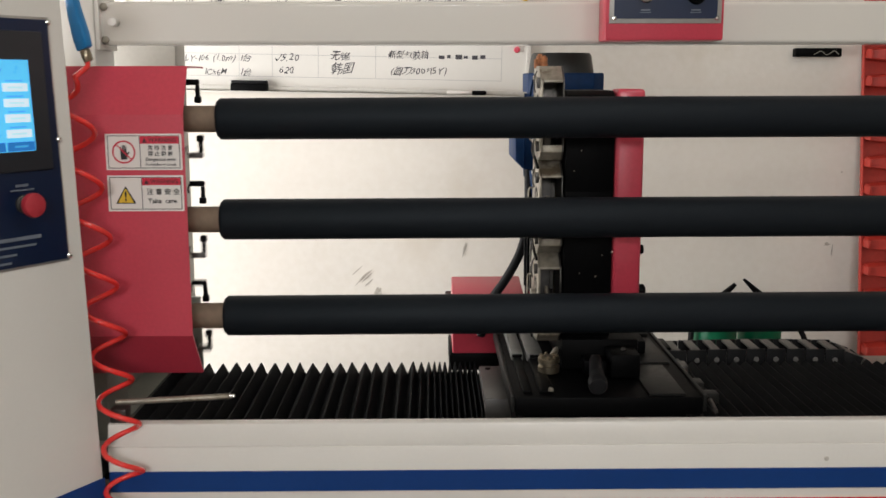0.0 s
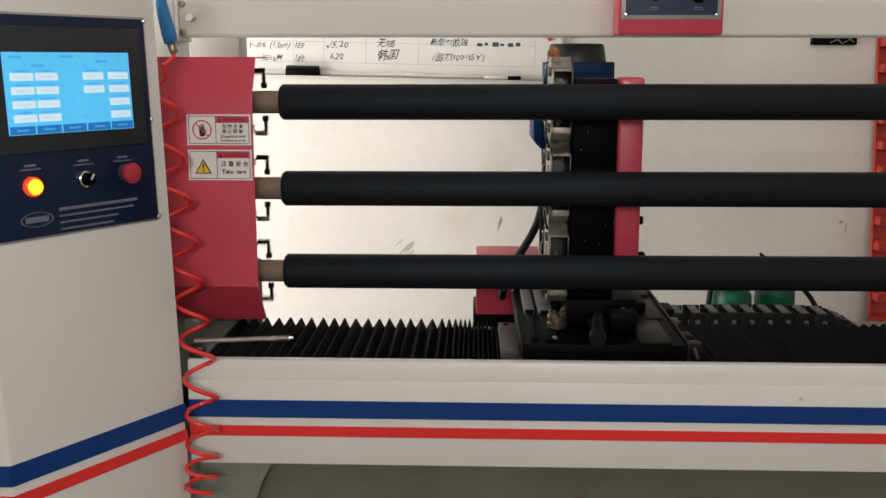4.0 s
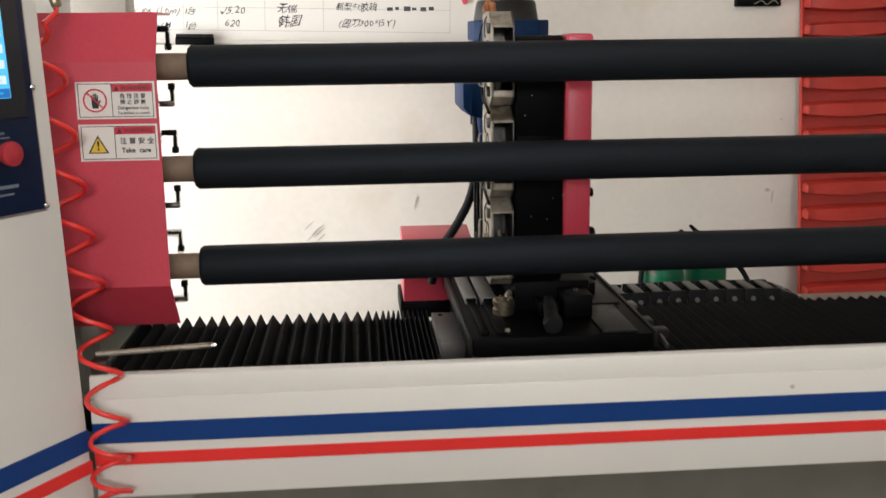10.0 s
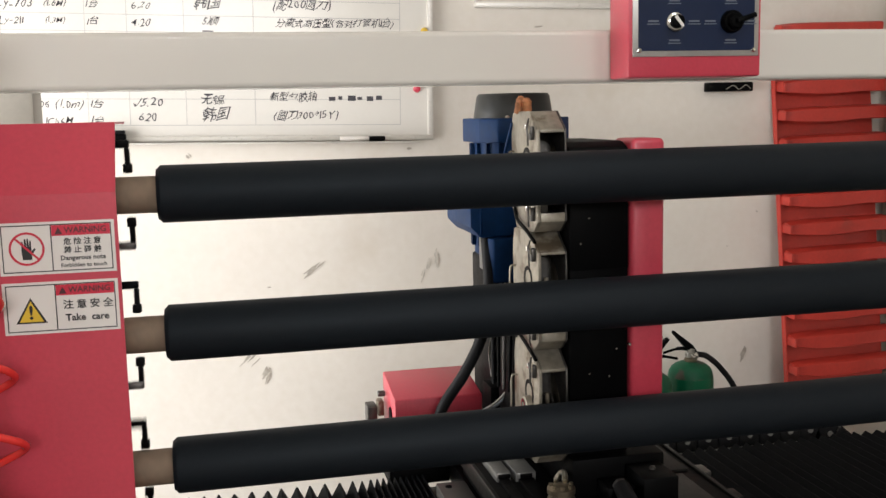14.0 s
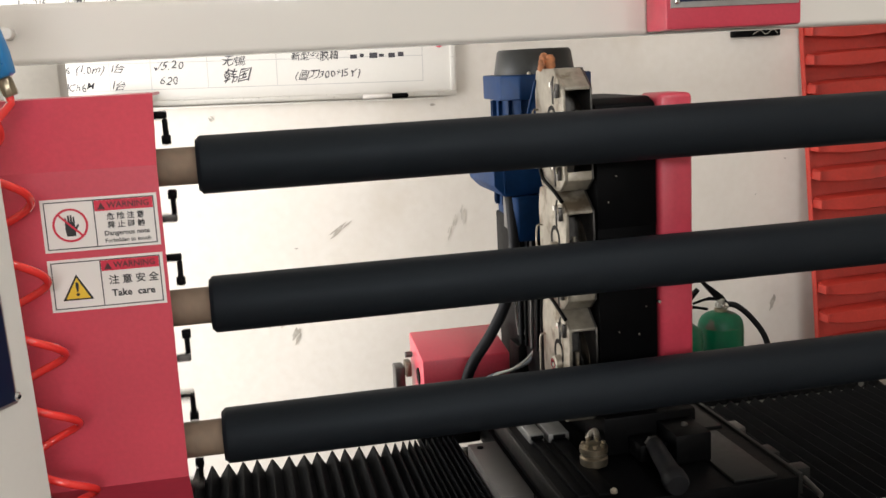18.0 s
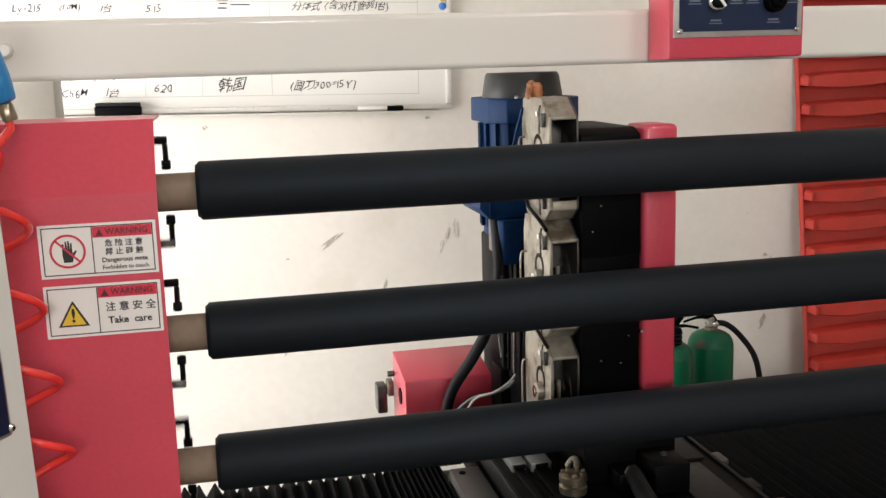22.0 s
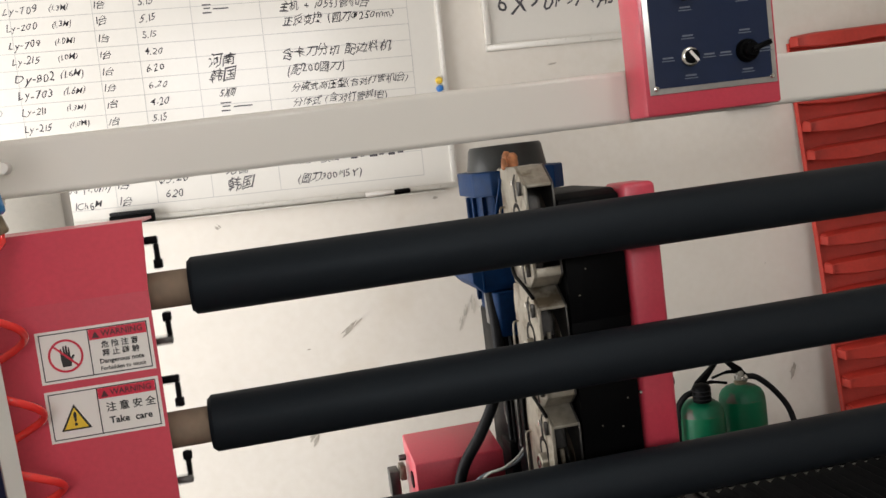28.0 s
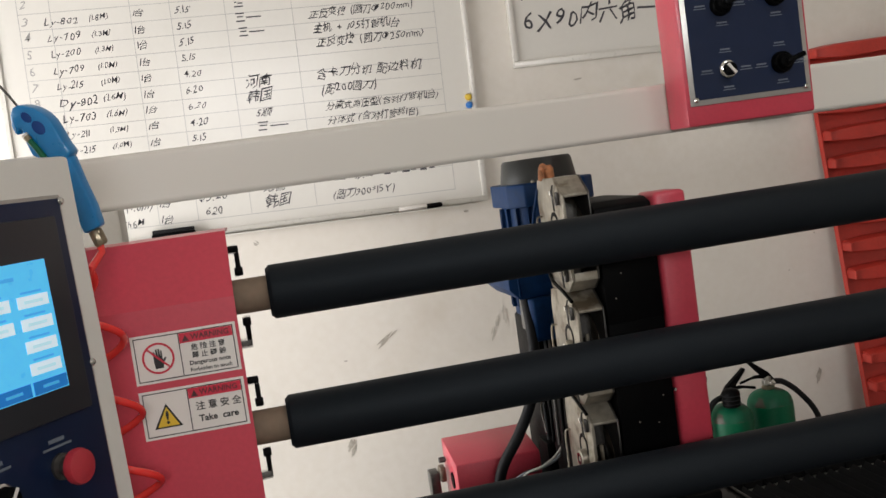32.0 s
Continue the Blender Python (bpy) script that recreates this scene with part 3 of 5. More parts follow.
            part("ban_ring", ban, STICKER_RED, s)
        else:
            letters("chinese_line", "注 意 安 全", 0.0118, at, 0.0665, v1 - 0.029, STICKER_BLACK, s, thick=0.0002)
            letters("english_line", "Take  care", 0.0115, at, 0.0685, v1 - 0.0445, STICKER_BLACK, s, thick=0.0003)
            for name, m, g, lift in (("triangle_edge", STICKER_BLACK, 0.0, 0.0009), ("triangle_face", STICKER_YELLOW, 0.0025, 0.0014)):
                tb = bmesh.new()
                pts = [(0.013 + g * 1.6, v0 + 0.013 + g * 0.8), (0.048 - g * 1.6, v0 + 0.013 + g * 0.8), (0.0305, v0 + 0.044 - g * 1.7)]
                tb.faces.new([tb.verts.new(at @ Vector((x, y, lift))) for x, y in pts])
                part(name, tb, m, s)
            letters("exclamation", "!", 0.0225, at, 0.0305, v0 + 0.0255, STICKER_BLACK, s, 0.0018, align="CENTER", thick=0.0006)


def gantry():
    g = thing("gantry_beam", (-0.82, 2.24, 0.0), "glossy cream square beam above the rolls on a post", "beam")
    corner = []
    for cy, cz, a0 in ((2.209, 1.409, 180), (2.271, 1.409, 270), (2.271, 1.477, 0), (2.209, 1.477, 90)):
        arc = [(cy + 0.009 * math.cos(radians(a0 + 15 * q)), cz + 0.009 * math.sin(radians(a0 + 15 * q))) for q in range(7)]
        before = (arc[0][0] - 0.0006 * math.cos(radians(a0 + 90)), arc[0][1] - 0.0006 * math.sin(radians(a0 + 90)))
        after = (arc[-1][0] - 0.0006 * math.cos(radians(a0)), arc[-1][1] - 0.0006 * math.sin(radians(a0)))
        corner += [before, *arc, after]
    part("beam", prism(corner, "x", -0.775, 1.6), CREAM_GLOSS, g)
    part("post", box(-0.865, -0.7755, 2.18, 2.30, 0.0, 1.50, 0.004), CREAM, g)
    part("end_plate_or_baffle", box(-0.7752, -0.767, 2.185, 2.295, 1.39, 1.496, 0.001), CREAM, g)
    for z in (1.41, 1.475):
        part("bolt", lathe([(0.008, 0), (0.008, 0.006), (0.006, 0.007)], (-0.760, 2.1998, z), turn=Matrix.Rotation(radians(90), 4, "X"), n=6), STEEL, g)
    part("stud", lathe([(0.0085, 0), (0.0095, 0.002), (0.0095, 0.020), (0.0080, 0.022)], (-0.738, 2.1999, 1.445), turn=Matrix.Rotation(radians(90), 4, "X"), n=16), CREAM, g, "painted round stud")
    s = thing("switch_box", (0.352, 2.17, 1.404), "pink switch box with a navy plate clamped on the beam", "control box")
    part("housing", box(0.236, 0.468, 2.12, 2.1995, 1.404, 1.72, 0.005), PINK, s)
    at = frame_at((0.243, 2.12, 1.437), (1, 0, 0), (0, 0, 1))
    part("plate_frame", plate(at, 0, 0.219, 0, 0.260, 0.0, 0.0025, 0.0008), ALU, s)
    face = part("face_plate", plate(at, 0.009, 0.210, 0.009, 0.251, 0.0026, 0.0042), NAVY, s, "navy plate with worn print")
    for u in (0.010, 0.209):
        for v in (0.010, 0.250):
            part("screw", disc(at, u, v, [(0.0048, 0.0026), (0.0048, 0.005), (0.003, 0.0075), (0.0, 0.008)], 14), CHROME, s)
    for u, v, shiny in ((0.070, 0.054, True), (0.168, 0.054, False), (0.070, 0.160, False), (0.168, 0.166, False)):
        sw = part("rotary_switch", disc(at, u, v, [(0.0150, 0.0043), (0.0150, 0.009), (0.0125, 0.011)] if shiny else [(0.0185, 0.0043), (0.0175, 0.014), (0.016, 0.016)]), CHROME if shiny else BLACK, s)
        part("grip", disc(at, u, v, [(0.0110, 0.0111), (0.0105, 0.020), (0.009, 0.021)] if shiny else [(0.0125, 0.0161), (0.012, 0.026), (0.010, 0.028)]), BLACK, sw)
        tilt = (0.62, -0.78) if shiny else (0.95, 0.3)
        q = frame_at(at @ Vector((u, v, 0)), at.to_3x3() @ Vector((*tilt, 0)), at.to_3x3() @ Vector((-tilt[1], tilt[0], 0)))
        part("pointer", plate(q, -0.010, 0.0105, -0.002, 0.002, 0.0212, 0.024) if shiny else plate(q, -0.004, 0.030, -0.004, 0.004, 0.0282, 0.036, 0.0015), STICKER if shiny else BLACK, sw)
        for du, dv in ((0.0, 0.032), (0.0, -0.030), (-0.036, 0.0), (0.034, 0.0)):
            part("print_mark", plate(at, u + du - 0.009, u + du + 0.009, v + dv, v + dv + 0.0026, 0.0043, 0.0047), LETTER_GREY, face)
            part("print_mark", plate(at, u + du - 0.011, u + du + 0.011, v + dv - 0.004, v + dv - 0.0025, 0.0043, 0.0047), LETTER_GREY, face)


def guard_post():
    p = thing("guard_post", (-0.86, 2.85, 0.0), "dull grey-beige square steel post behind the machine", "post")
    part("column", box(-0.95, -0.771, 2.80, 2.90, 0.02, 1.47, 0.004), POST_GREY, p)
    part("base_plate", box(-0.99, -0.73, 2.76, 2.94, 0.0, 0.0195, 0.003), POST_GREY, p)


def spindle(z, right, kind):
    """A turning log roll on its core, with the chuck's clamp levers."""
    s = thing("log_roll", (-0.512, ROLL_Y, z), "long black film roll on a cardboard core, turning", "roll", "rolls on the machine")
    prof = [(0.0245, -0.0001), (ROLL_R - 0.0045, 0.0), (ROLL_R - 0.0035, 0.002), (ROLL_R - 0.0005, 0.0045), (ROLL_R, 0.006)]
    end = right + 0.483 - 0.066
    prof += [(ROLL_R, end - 0.0012), (ROLL_R - 0.001, end), (0.0245, end + 0.0001)]
    part("film_roll", lathe(prof, (-0.483, ROLL_Y, z), "x", 40, cap=False), ROLL, s)
    for k in range(3):
        a = right - 0.0655 + 0.022 * k + (0.006 if kind == 3 and k == 2 else 0.0)
        part("cut_ring", lathe([(0.0235, 0), (ROLL_R - 0.0012, 0), (ROLL_R, 0.0012), (ROLL_R, 0.0200), (ROLL_R - 0.0012, 0.0212), (0.0235, 0.0212)], (a, ROLL_Y, z), "x", 32, cap=False), ROLL, s)
    part("core_tube", lathe([(0.0215, 0), (0.0235, 0), (0.0235, right + 0.572), (0.0215, right + 0.572)], (-0.570, ROLL_Y, z), "x", 28), CARD, s)
    part("shaft", cyl(0.0205, 1.45 - right, (right + 0.003, ROLL_Y, z), "x", 24), WHITE_PLASTIC, s, "white sleeve on the bare shaft")
    if kind == 1:
        part("loose_ring", lathe([(0.0208, 0), (ROLL_R - 0.001, 0), (ROLL_R, 0.001), (ROLL_R, 0.026), (ROLL_R - 0.001, 0.027), (0.0208, 0.027)], (right + 0.040, ROLL_Y, z), "x", 32, cap=False), ROLL, s)
    if kind == 3:
        part("stop_collar", lathe([(0.0208, 0), (0.026, 0), (0.026, 0.014), (0.0208, 0.014)], (right + 0.012, ROLL_Y, z), "x", 28, cap=False), DARK_STEEL, s)
    for a in (0, 180):
        spin = Matrix.Translation((0, ROLL_Y, z)) @ Matrix.Rotation(radians(a), 4, "X") @ Matrix.Translation((0, -ROLL_Y, -z))
        arm = box(-0.5200, -0.5135, ROLL_Y - 0.004, ROLL_Y + 0.004, z + 0.0285, z + 0.0600, 0.001)
        box(-0.5225, -0.5115, ROLL_Y - 0.0055, ROLL_Y + 0.0055, z + 0.0292, z + 0.0400, 0.001, bm=arm)
        arm.transform(spin)
        lever = part("clamp_lever", arm, BLACK, s, "black clamp lever")
        cap = box(-0.5400, -0.5135, ROLL_Y - 0.005, ROLL_Y + 0.005, z + 0.0602, z + 0.0700, 0.002)
        cap.transform(spin)
        part("lever_block", cap, DARK_STEEL if a else BLACK, lever)
        foot = tube([(-0.5400, ROLL_Y, z + 0.0640), (-0.5440, ROLL_Y, z + 0.0560), (-0.5420, ROLL_Y, z + 0.0480)], 0.0020, 8)
        foot.transform(spin)
        part("lever_hook", foot, DARK_STEEL, lever)
    return s


bed()
control_cabinet()
headstock()
gantry()
guard_post()
SPINDLES = [spindle(z, r, k) for k, (z, r) in enumerate(zip(ROLL_Z, (0.885, 0.922, 0.900)), 1)]


# ---- the carriage with its knives ----
def saddle():
    c = thing("carriage_saddle", (0.18, 2.05, 0.645), "black carriage base plate sliding over the bed", "machine part")
    part("lower_plate", box(0.024, 0.345, 1.95, 2.62, 0.645, 0.690, 0.003), BLACK, c)
    part("pedestal", box(0.030, 0.335, 1.90, 2.35, 0.6902, 0.7348, 0.003), BLACK, c)
    part("base_plate", box(0.012, 0.350, 1.848, 2.365, 0.735, 0.768, 0.002), BLACK, c)
    part("grey_block", box(-0.030, 0.0235, 2.075, 2.31, 0.645, 0.692, 0.002), GREY_BLOCK, c, "bare aluminium block")
    # Black disc laid on the block for the dark inside of its hole.
    part("block_screw_or_hole", cyl(0.006, 0.002, (-0.012, 2.285, 0.692), n=12), BLACK, c)
    part("cover_plate", box(0.254, 0.320, 1.856, 2.040, 0.7682, 0.7725, 0.0008), GRAPHITE, c)
    part("cover_plate", box(0.262, 0.338, 2.056, 2.250, 0.7682, 0.7725, 0.0008), GRAPHITE, c)
    part("cover_plate", box(0.262, 0.338, 2.258, 2.355, 0.7682, 0.7790, 0.0008), GRAPHITE, c)
    part("side_lip", box(0.3505, 0.3575, 1.850, 2.365, 0.740, 0.7715, 0.0015), GRAPHITE, c)
    part("side_lip", box(0.0045, 0.0115, 1.850, 2.365, 0.740, 0.7700, 0.0015), GRAPHITE, c)
    part("guide_block", box(0.024, 0.048, 2.090, 2.330, 0.7682, 0.7830, 0.0015), RAIL_GREY, c, "ground steel guide block")
    part("guide_block", box(0.054, 0.088, 2.084, 2.330, 0.7682, 0.7830, 0.0015), RAIL_GREY, c, "ground steel guide block")
    part("guide_rail", box(0.028, 0.044, 1.870, 2.0895, 0.7682, 0.7750, 0.0010), BLACK, c)
    part("guide_rail", box(0.058, 0.083, 1.870, 2.0835, 0.7682, 0.7745, 0.0010), BLACK, c)
    for x, y in ((0.036, 2.096), (0.071, 2.091)):
        part("wiper_seal", box(x - 0.010, x + 0.010, y - 0.0105, y - 0.0065, 0.7752, 0.7815, 0.0006), BLACK, c)
    part("stop_screw", lathe([(0.005, 0), (0.005, 0.004), (0.003, 0.006), (0.0, 0.0065)], (0.078, 1.866, 0.7752), n=12), STEEL, c)
    part("rail_tip", tube([(0.366, 1.862, 0.758), (0.364, 1.815, 0.752)], 0.0042, 10), DARK_STEEL, c)
    part("sensor", box(0.3578, 0.380, 1.950, 1.985, 0.742, 0.762, 0.002), GRAPHITE, c)
    part("sensor", box(0.3578, 0.388, 1.880, 1.905, 0.744, 0.764, 0.002), GRAPHITE, c)
    part("lip_bracket", box(0.3578, 0.372, 2.040, 2.075, 0.746, 0.770, 0.0015), DARK_STEEL, c)
    part("rear_arm", box(-0.095, 0.0235, 2.432, 2.60, 0.645, 0.6895, 0.003), BLACK, c)
    return c


def cutting_head():
    h = thing("cutting_head", (0.14, 2.25, 0.771), "cutting head with three steel knife holders and blue motor", "cutting head")
    part("base_block", box(0.112, 0.262, 2.020, 2.300, 0.7685, 0.830, 0.004), BLACK, h)
    part("front_block", box(0.196, 0.252, 1.948, 2.0195, 0.7730, 0.818, 0.003), BLACK, h)
    part("block_screw_or_hole", lathe([(0.005, 0), (0.005, 0.003), (0.003, 0.005), (0.0, 0.0055)], (0.226, 1.985, 0.8182), n=12), DARK_STEEL, h)
    part("lever_foot", box(0.150, 0.193, 1.972, 2.0195, 0.7730, 0.800, 0.003), BLACK, h)
    body = prism([(2.038, 0.8302), (2.236, 0.8302), (2.236, 1.309), (2.061, 1.309), (2.038, 1.300)], "x", 0.1145, 0.209, 0.004)
    part("black_column", body, BLACK, h)
    part("column_panel", box(0.1155, 0.2075, 2.0355, 2.0378, 1.118, 1.290, 0.001), BLACK, h)
    part("pink_cover", box(0.2095, 0.2635, 2.028, 2.101, 0.895, 1.312, 0.008, 3), PINK, h)
    part("cover_bolt", cyl(0.0022, 0.006, (0.207, 2.032, 1.002), "y", 12, turn=Matrix.Rotation(radians(90), 4, "X")), CHROME, h)
    for x, z in ((0.145, 1.196), (0.132, 1.158), (0.146, 0.958), (0.178, 0.952), (0.190, 0.994)):
        part("screw", lathe([(0.0012, 0), (0.0012, 0.0010), (0.0, 0.0013)], (x, 2.0354 if z > 1.12 else 2.0378, z), turn=Matrix.Rotation(radians(90), 4, "X"), n=10), STEEL, h)
    part("side_knob", lathe([(0.008, 0), (0.0095, 0.003), (0.0095, 0.010), (0.007, 0.012)], (0.2637, 2.066, 1.000), "x", 16), BLACK, h)
    part("side_knob", lathe([(0.012, 0), (0.014, 0.004), (0.014, 0.02), (0.010, 0.024)], (0.2637, 2.096, 0.91), "x", 16), BLACK, h)
    for k, zr in enumerate(ROLL_Z):
        t = zr + 0.094
        side = [(2.160, t - 0.003), (2.146, t), (2.075, t), (2.038, t - 0.027), (2.037, t - 0.060), (2.04, t - 0.100), (2.037, t - 0.162), (2.061, t - 0.180), (2.146, t - 0.180), (2.166, t - 0.150), (2.168, t - 0.030)]
        unit = part("knife_holder", prism(side, "x", 0.0660, 0.0712, 0.0010), STEEL, h, "scratched steel side plate of a knife holder")
        part("far_plate", prism(side, "x", 0.1085, 0.1118, 0.0008), DARK_STEEL, unit)
        part("hood", prism([(2.137, t - 0.0005), (2.075, t - 0.0005), (2.0382, t - 0.0272), (2.0382, t - 0.0315), (2.0415, t - 0.0315), (2.077, t - 0.0045), (2.137, t - 0.0045)], "x", 0.0713, 0.1084, 0.0006), STEEL, unit, "bent steel hood")
        part("lower_lip", prism([(2.0375, t - 0.1495), (2.0415, t - 0.1495), (2.0415, t - 0.1605), (2.063, t - 0.1765), (2.137, t - 0.1765), (2.137, t - 0.1798), (2.061, t - 0.1798), (2.0375, t - 0.1625)], "x", 0.0713, 0.1084, 0.0006), STEEL, unit)
        part("back_wall", box(0.0713, 0.1084, 2.129, 2.133, t - 0.176, t - 0.005), DARK_STEEL, unit)
        part("inner_block", box(0.0745, 0.0875, 2.053, 2.097, t - 0.158, t - 0.118, 0.002), DARK_STEEL, unit)
        part("inner_post", cyl(0.0035, 0.05, (0.0850, 2.057, t - 0.118), n=10), STEEL, unit)
        part("blade", lathe([(0.0, 0.0), (0.012, 0.001), (0.056, 0.0012), (0.0575, 0.0017), (0.056, 0.0022), (0.012, 0.0026), (0.0, 0.003)], (0.0975, 2.095, zr), "x", 48), CHROME, unit, "round steel blade")
        part("blade_hub", cyl(0.014, 0.008, (0.0890, 2.095, zr), "x", 20, bevel=0.002), DARK_STEEL, unit)
        part("slot", lathe([(0.0150, 0.0), (0.0215, 0.0), (0.0215, 0.0006), (0.0150, 0.0006)], (0.0653, 2.087, t - 0.075), "x", 28, cap=False), BLACK, unit, "dark curved slot")
        boss = part("shaft_boss", lathe([(0.0105, -0.0105), (0.0135, -0.0090), (0.0145, 0.0), (0.0145, 0.0003)], (0.0656, 2.083, t - 0.092), "x", 28), STEEL, unit, "turned steel shaft boss")
        part("boss_ring", lathe([(0.0055, 0.0), (0.0100, 0.0), (0.0100, 0.0010), (0.0055, 0.0010)], (0.0540, 2.083, t - 0.092), "x", 24, cap=False), CHROME, boss)
        for dy, dz in ((2.051, -0.030), (2.051, -0.150)):
            cl = part("toggle_clip", box(0.0595, 0.0656, dy - 0.002, dy + 0.007, t + dz - 0.012, t + dz + 0.008, 0.0012), DARK_STEEL, unit)
            part("clip_plate", box(0.0575, 0.0593, dy - 0.002, dy + 0.008, t + dz - 0.002, t + dz + 0.013, 0.0005), STEEL, cl)
            part("clip_wire", tube(spline([(0.0575, dy + 0.003, t + dz - 0.020), (0.0545, dy - 0.005, t + dz - 0.008), (0.055, dy - 0.003, t + dz + 0.010), (0.060, dy + 0.006, t + dz + 0.019)], 4), 0.0014, 6), DARK_STEEL, cl)
            part("clip_screw", lathe([(0.0042, 0), (0.0042, 0.003), (0.0, 0.004)], (0.0560, dy + 0.003, t + dz + 0.008), turn=Matrix.Rotation(radians(-90), 4, "Y"), n=10), CHROME, cl)
        part("wire_loop", tube(spline([(0.066, 2.153, t - 0.062), (0.0575, 2.155, t - 0.066), (0.0570, 2.157, t - 0.105), (0.0575, 2.155, t - 0.142), (0.066, 2.151, t - 0.146)], 5), 0.0016, 6), STEEL, unit)
        if k:
            part("feed_wire", tube(spline([(0.0645, 2.149, t + 0.030), (0.0615, 2.125, t + 0.014), (0.0610, 2.077, t + 0.002), (0.0630, 2.043, t - 0.012)], 5), 0.0030, 8), BLACK, unit, "black strap between two holders")
    plug = lathe([(0.006, 0), (0.0085, 0.006), (0.0075, 0.013), (0.008, 0.018), (0.004, 0.0235), (0.0, 0.024)], (0.0815, 2.135, 1.3525), n=11)
    lathe([(0.007, 0), (0.0075, 0.007), (0.006, 0.014), (0.0075, 0.021), (0.004, 0.027), (0.0, 0.028)], (0.0715, 2.145, 1.352), n=9, bm=plug, turn=Matrix.Rotation(radians(9), 4, "Y"))
    lathe([(0.004, 0), (0.005, 0.009), (0.0035, 0.017), (0.0, 0.019)], (0.0665, 2.131, 1.352), n=8, bm=plug, turn=Matrix.Rotation(radians(-12), 4, "X"))
    part("felt_plug", plug, ORANGE, h, "terracotta felt plug")
    part("tie_rod", tube([(0.0655, 2.161, 1.338), (0.0600, 2.179, 1.300), (0.0560, 2.197, 1.262)], 0.0024, 8), MOTOR_BLUE, h, "thin blue tie rod")
    # motor
    mx, my = 0.160, 2.475
    m = part("motor", lathe([(0.070, 1.085), (0.077, 1.090), (0.077, 1.330), (0.070, 1.3315)], (mx, my, 0), n=40), MOTOR_BLUE, h, "blue painted electric motor")
    for k in range(20):
        a = radians(18 * k)
        fin = box(0.0755, 0.0840, -0.002, 0.002, 1.105, 1.298)
        fin.transform(Matrix.Translation((mx, my, 0)) @ Matrix.Rotation(a, 4, "Z"))
        part("fin", fin, MOTOR_BLUE, m, smooth=False)
    part("fan_cover", lathe([(0.0760, 1.332), (0.0752, 1.345), (0.0690, 1.384), (0.0650, 1.389), (0.0, 1.390)], (mx, my, 0), n=40), MOTOR_CAP, m, "dark grey fan cover")
    part("end_ring", lathe([(0.0775, 1.300), (0.0790, 1.304), (0.0790, 1.328), (0.0775, 1.3318)], (mx, my, 0), n=40), MOTOR_BLUE, m)
    part("square_flange", prism([(0.0780, my - 0.060), (0.1040, my - 0.094), (0.2220, my - 0.094), (0.2500, my - 0.060), (0.2500, my + 0.070), (0.2220, my + 0.100), (0.1040, my + 0.100), (0.0780, my + 0.070)], "z", 1.300, 1.344, 0.003), MOTOR_BLUE, m)
    part("flange_screw", lathe([(0.004, 0), (0.004, 0.003), (0.002, 0.0045), (0.0, 0.005)], (0.122, my - 0.092, 1.3442), n=10), STEEL, m)
    low = prism([(0.0480, 1.205), (0.0480, 1.150), (0.0670, 1.130), (0.250, 1.130), (0.250, 1.205)], "y", my - 0.100, my + 0.090, 0.003)
    part("foot_flange", low, MOTOR_BLUE, m)
    part("flange_rib", box(0.0655, 0.0700, my - 0.1035, my - 0.1003, 1.136, 1.204, 0.001), MOTOR_BLUE, m)
    part("gland", box(0.072, 0.092, my - 0.095, my - 0.065, 1.070, 1.1295, 0.003), GREY_BLOCK, m)
    part("lower_housing", prism([(0.088, my - 0.112), (0.150, my - 0.112), (0.165, my - 0.101), (0.165, my - 0.080), (0.080, my - 0.080), (0.080, my - 0.104)], "z", 1.048, 1.1295, 0.003), MOTOR_BLUE, m)
    for k, (dx, mt) in enumerate(((0.0, CABLE_PALE), (0.012, BLACK), (0.022, CABLE_GREY), (0.031, CABLE_PALE))):
        part("lead", tube(spline([(0.088 + dx, 2.390, 1.056), (0.080 + dx, 2.374, 1.030 + 0.006 * k), (0.090 + 0.6 * dx, 2.366, 0.985), (0.079 + dx, 2.372, 0.925 - 0.008 * k), (0.086 + 0.5 * dx, 2.385, 0.87)], 5), 0.0024, 6), mt, m)
    part("drive_stand", box(0.090, 0.25, my - 0.075, my + 0.06, 0.6905, 1.0845, 0.004), BLACK, h)
    part("belt_guard", prism([(2.19, 0.84), (2.32, 0.80), (2.34, 0.90), (2.34, 0.985), (2.19, 1.000)], "x", 0.084, 0.092, 0.001), BLACK, h)
    for k in range(4):
        part("tool_rod", tube([(0.066 + 0.004 * k, 2.30 - 0.02 * k, 0.88), (0.064 + 0.005 * k, 2.29 - 0.02 * k, 1.045 - 0.015 * k)], 0.0032, 8), (RUBBER, BLACK, DARK_STEEL, BLACK)[k], h)
    pk = part("gear_case", prism([(2.420, 0.6905), (2.56, 0.6905), (2.56, 0.849), (2.420, 0.828)], "x", -0.092, 0.076, 0.003), PINK, h, "crimson pink sheet metal case")
    part("case_hole", cyl(0.016, 0.002, (-0.0942, 2.470, 0.785), "x", 20), BLACK, pk)
    part("case_latch", box(-0.110, -0.0975, 2.515, 2.545, 0.770, 0.800, 0.003), STEEL, pk)
    part("latch_knob", cyl(0.006, 0.014, (-0.1075, 2.53, 0.812), "x", 12, bevel=0.001), DARK_STEEL, pk)
    part("bracket", box(-0.130, -0.1105, 2.52, 2.56, 0.735, 0.790, 0.003), DARK_STEEL, pk)
    part("power_cable", tube(spline([(0.078, 2.40, 1.17), (0.080, 2.38, 1.10), (0.078, 2.37, 1.02), (0.062, 2.37, 0.945), (0.030, 2.375, 0.880), (-0.010, 2.385, 0.815), (-0.026, 2.40, 0.740)], 6), 0.0105, 10), RUBBER, h, "thick black rubber cable")
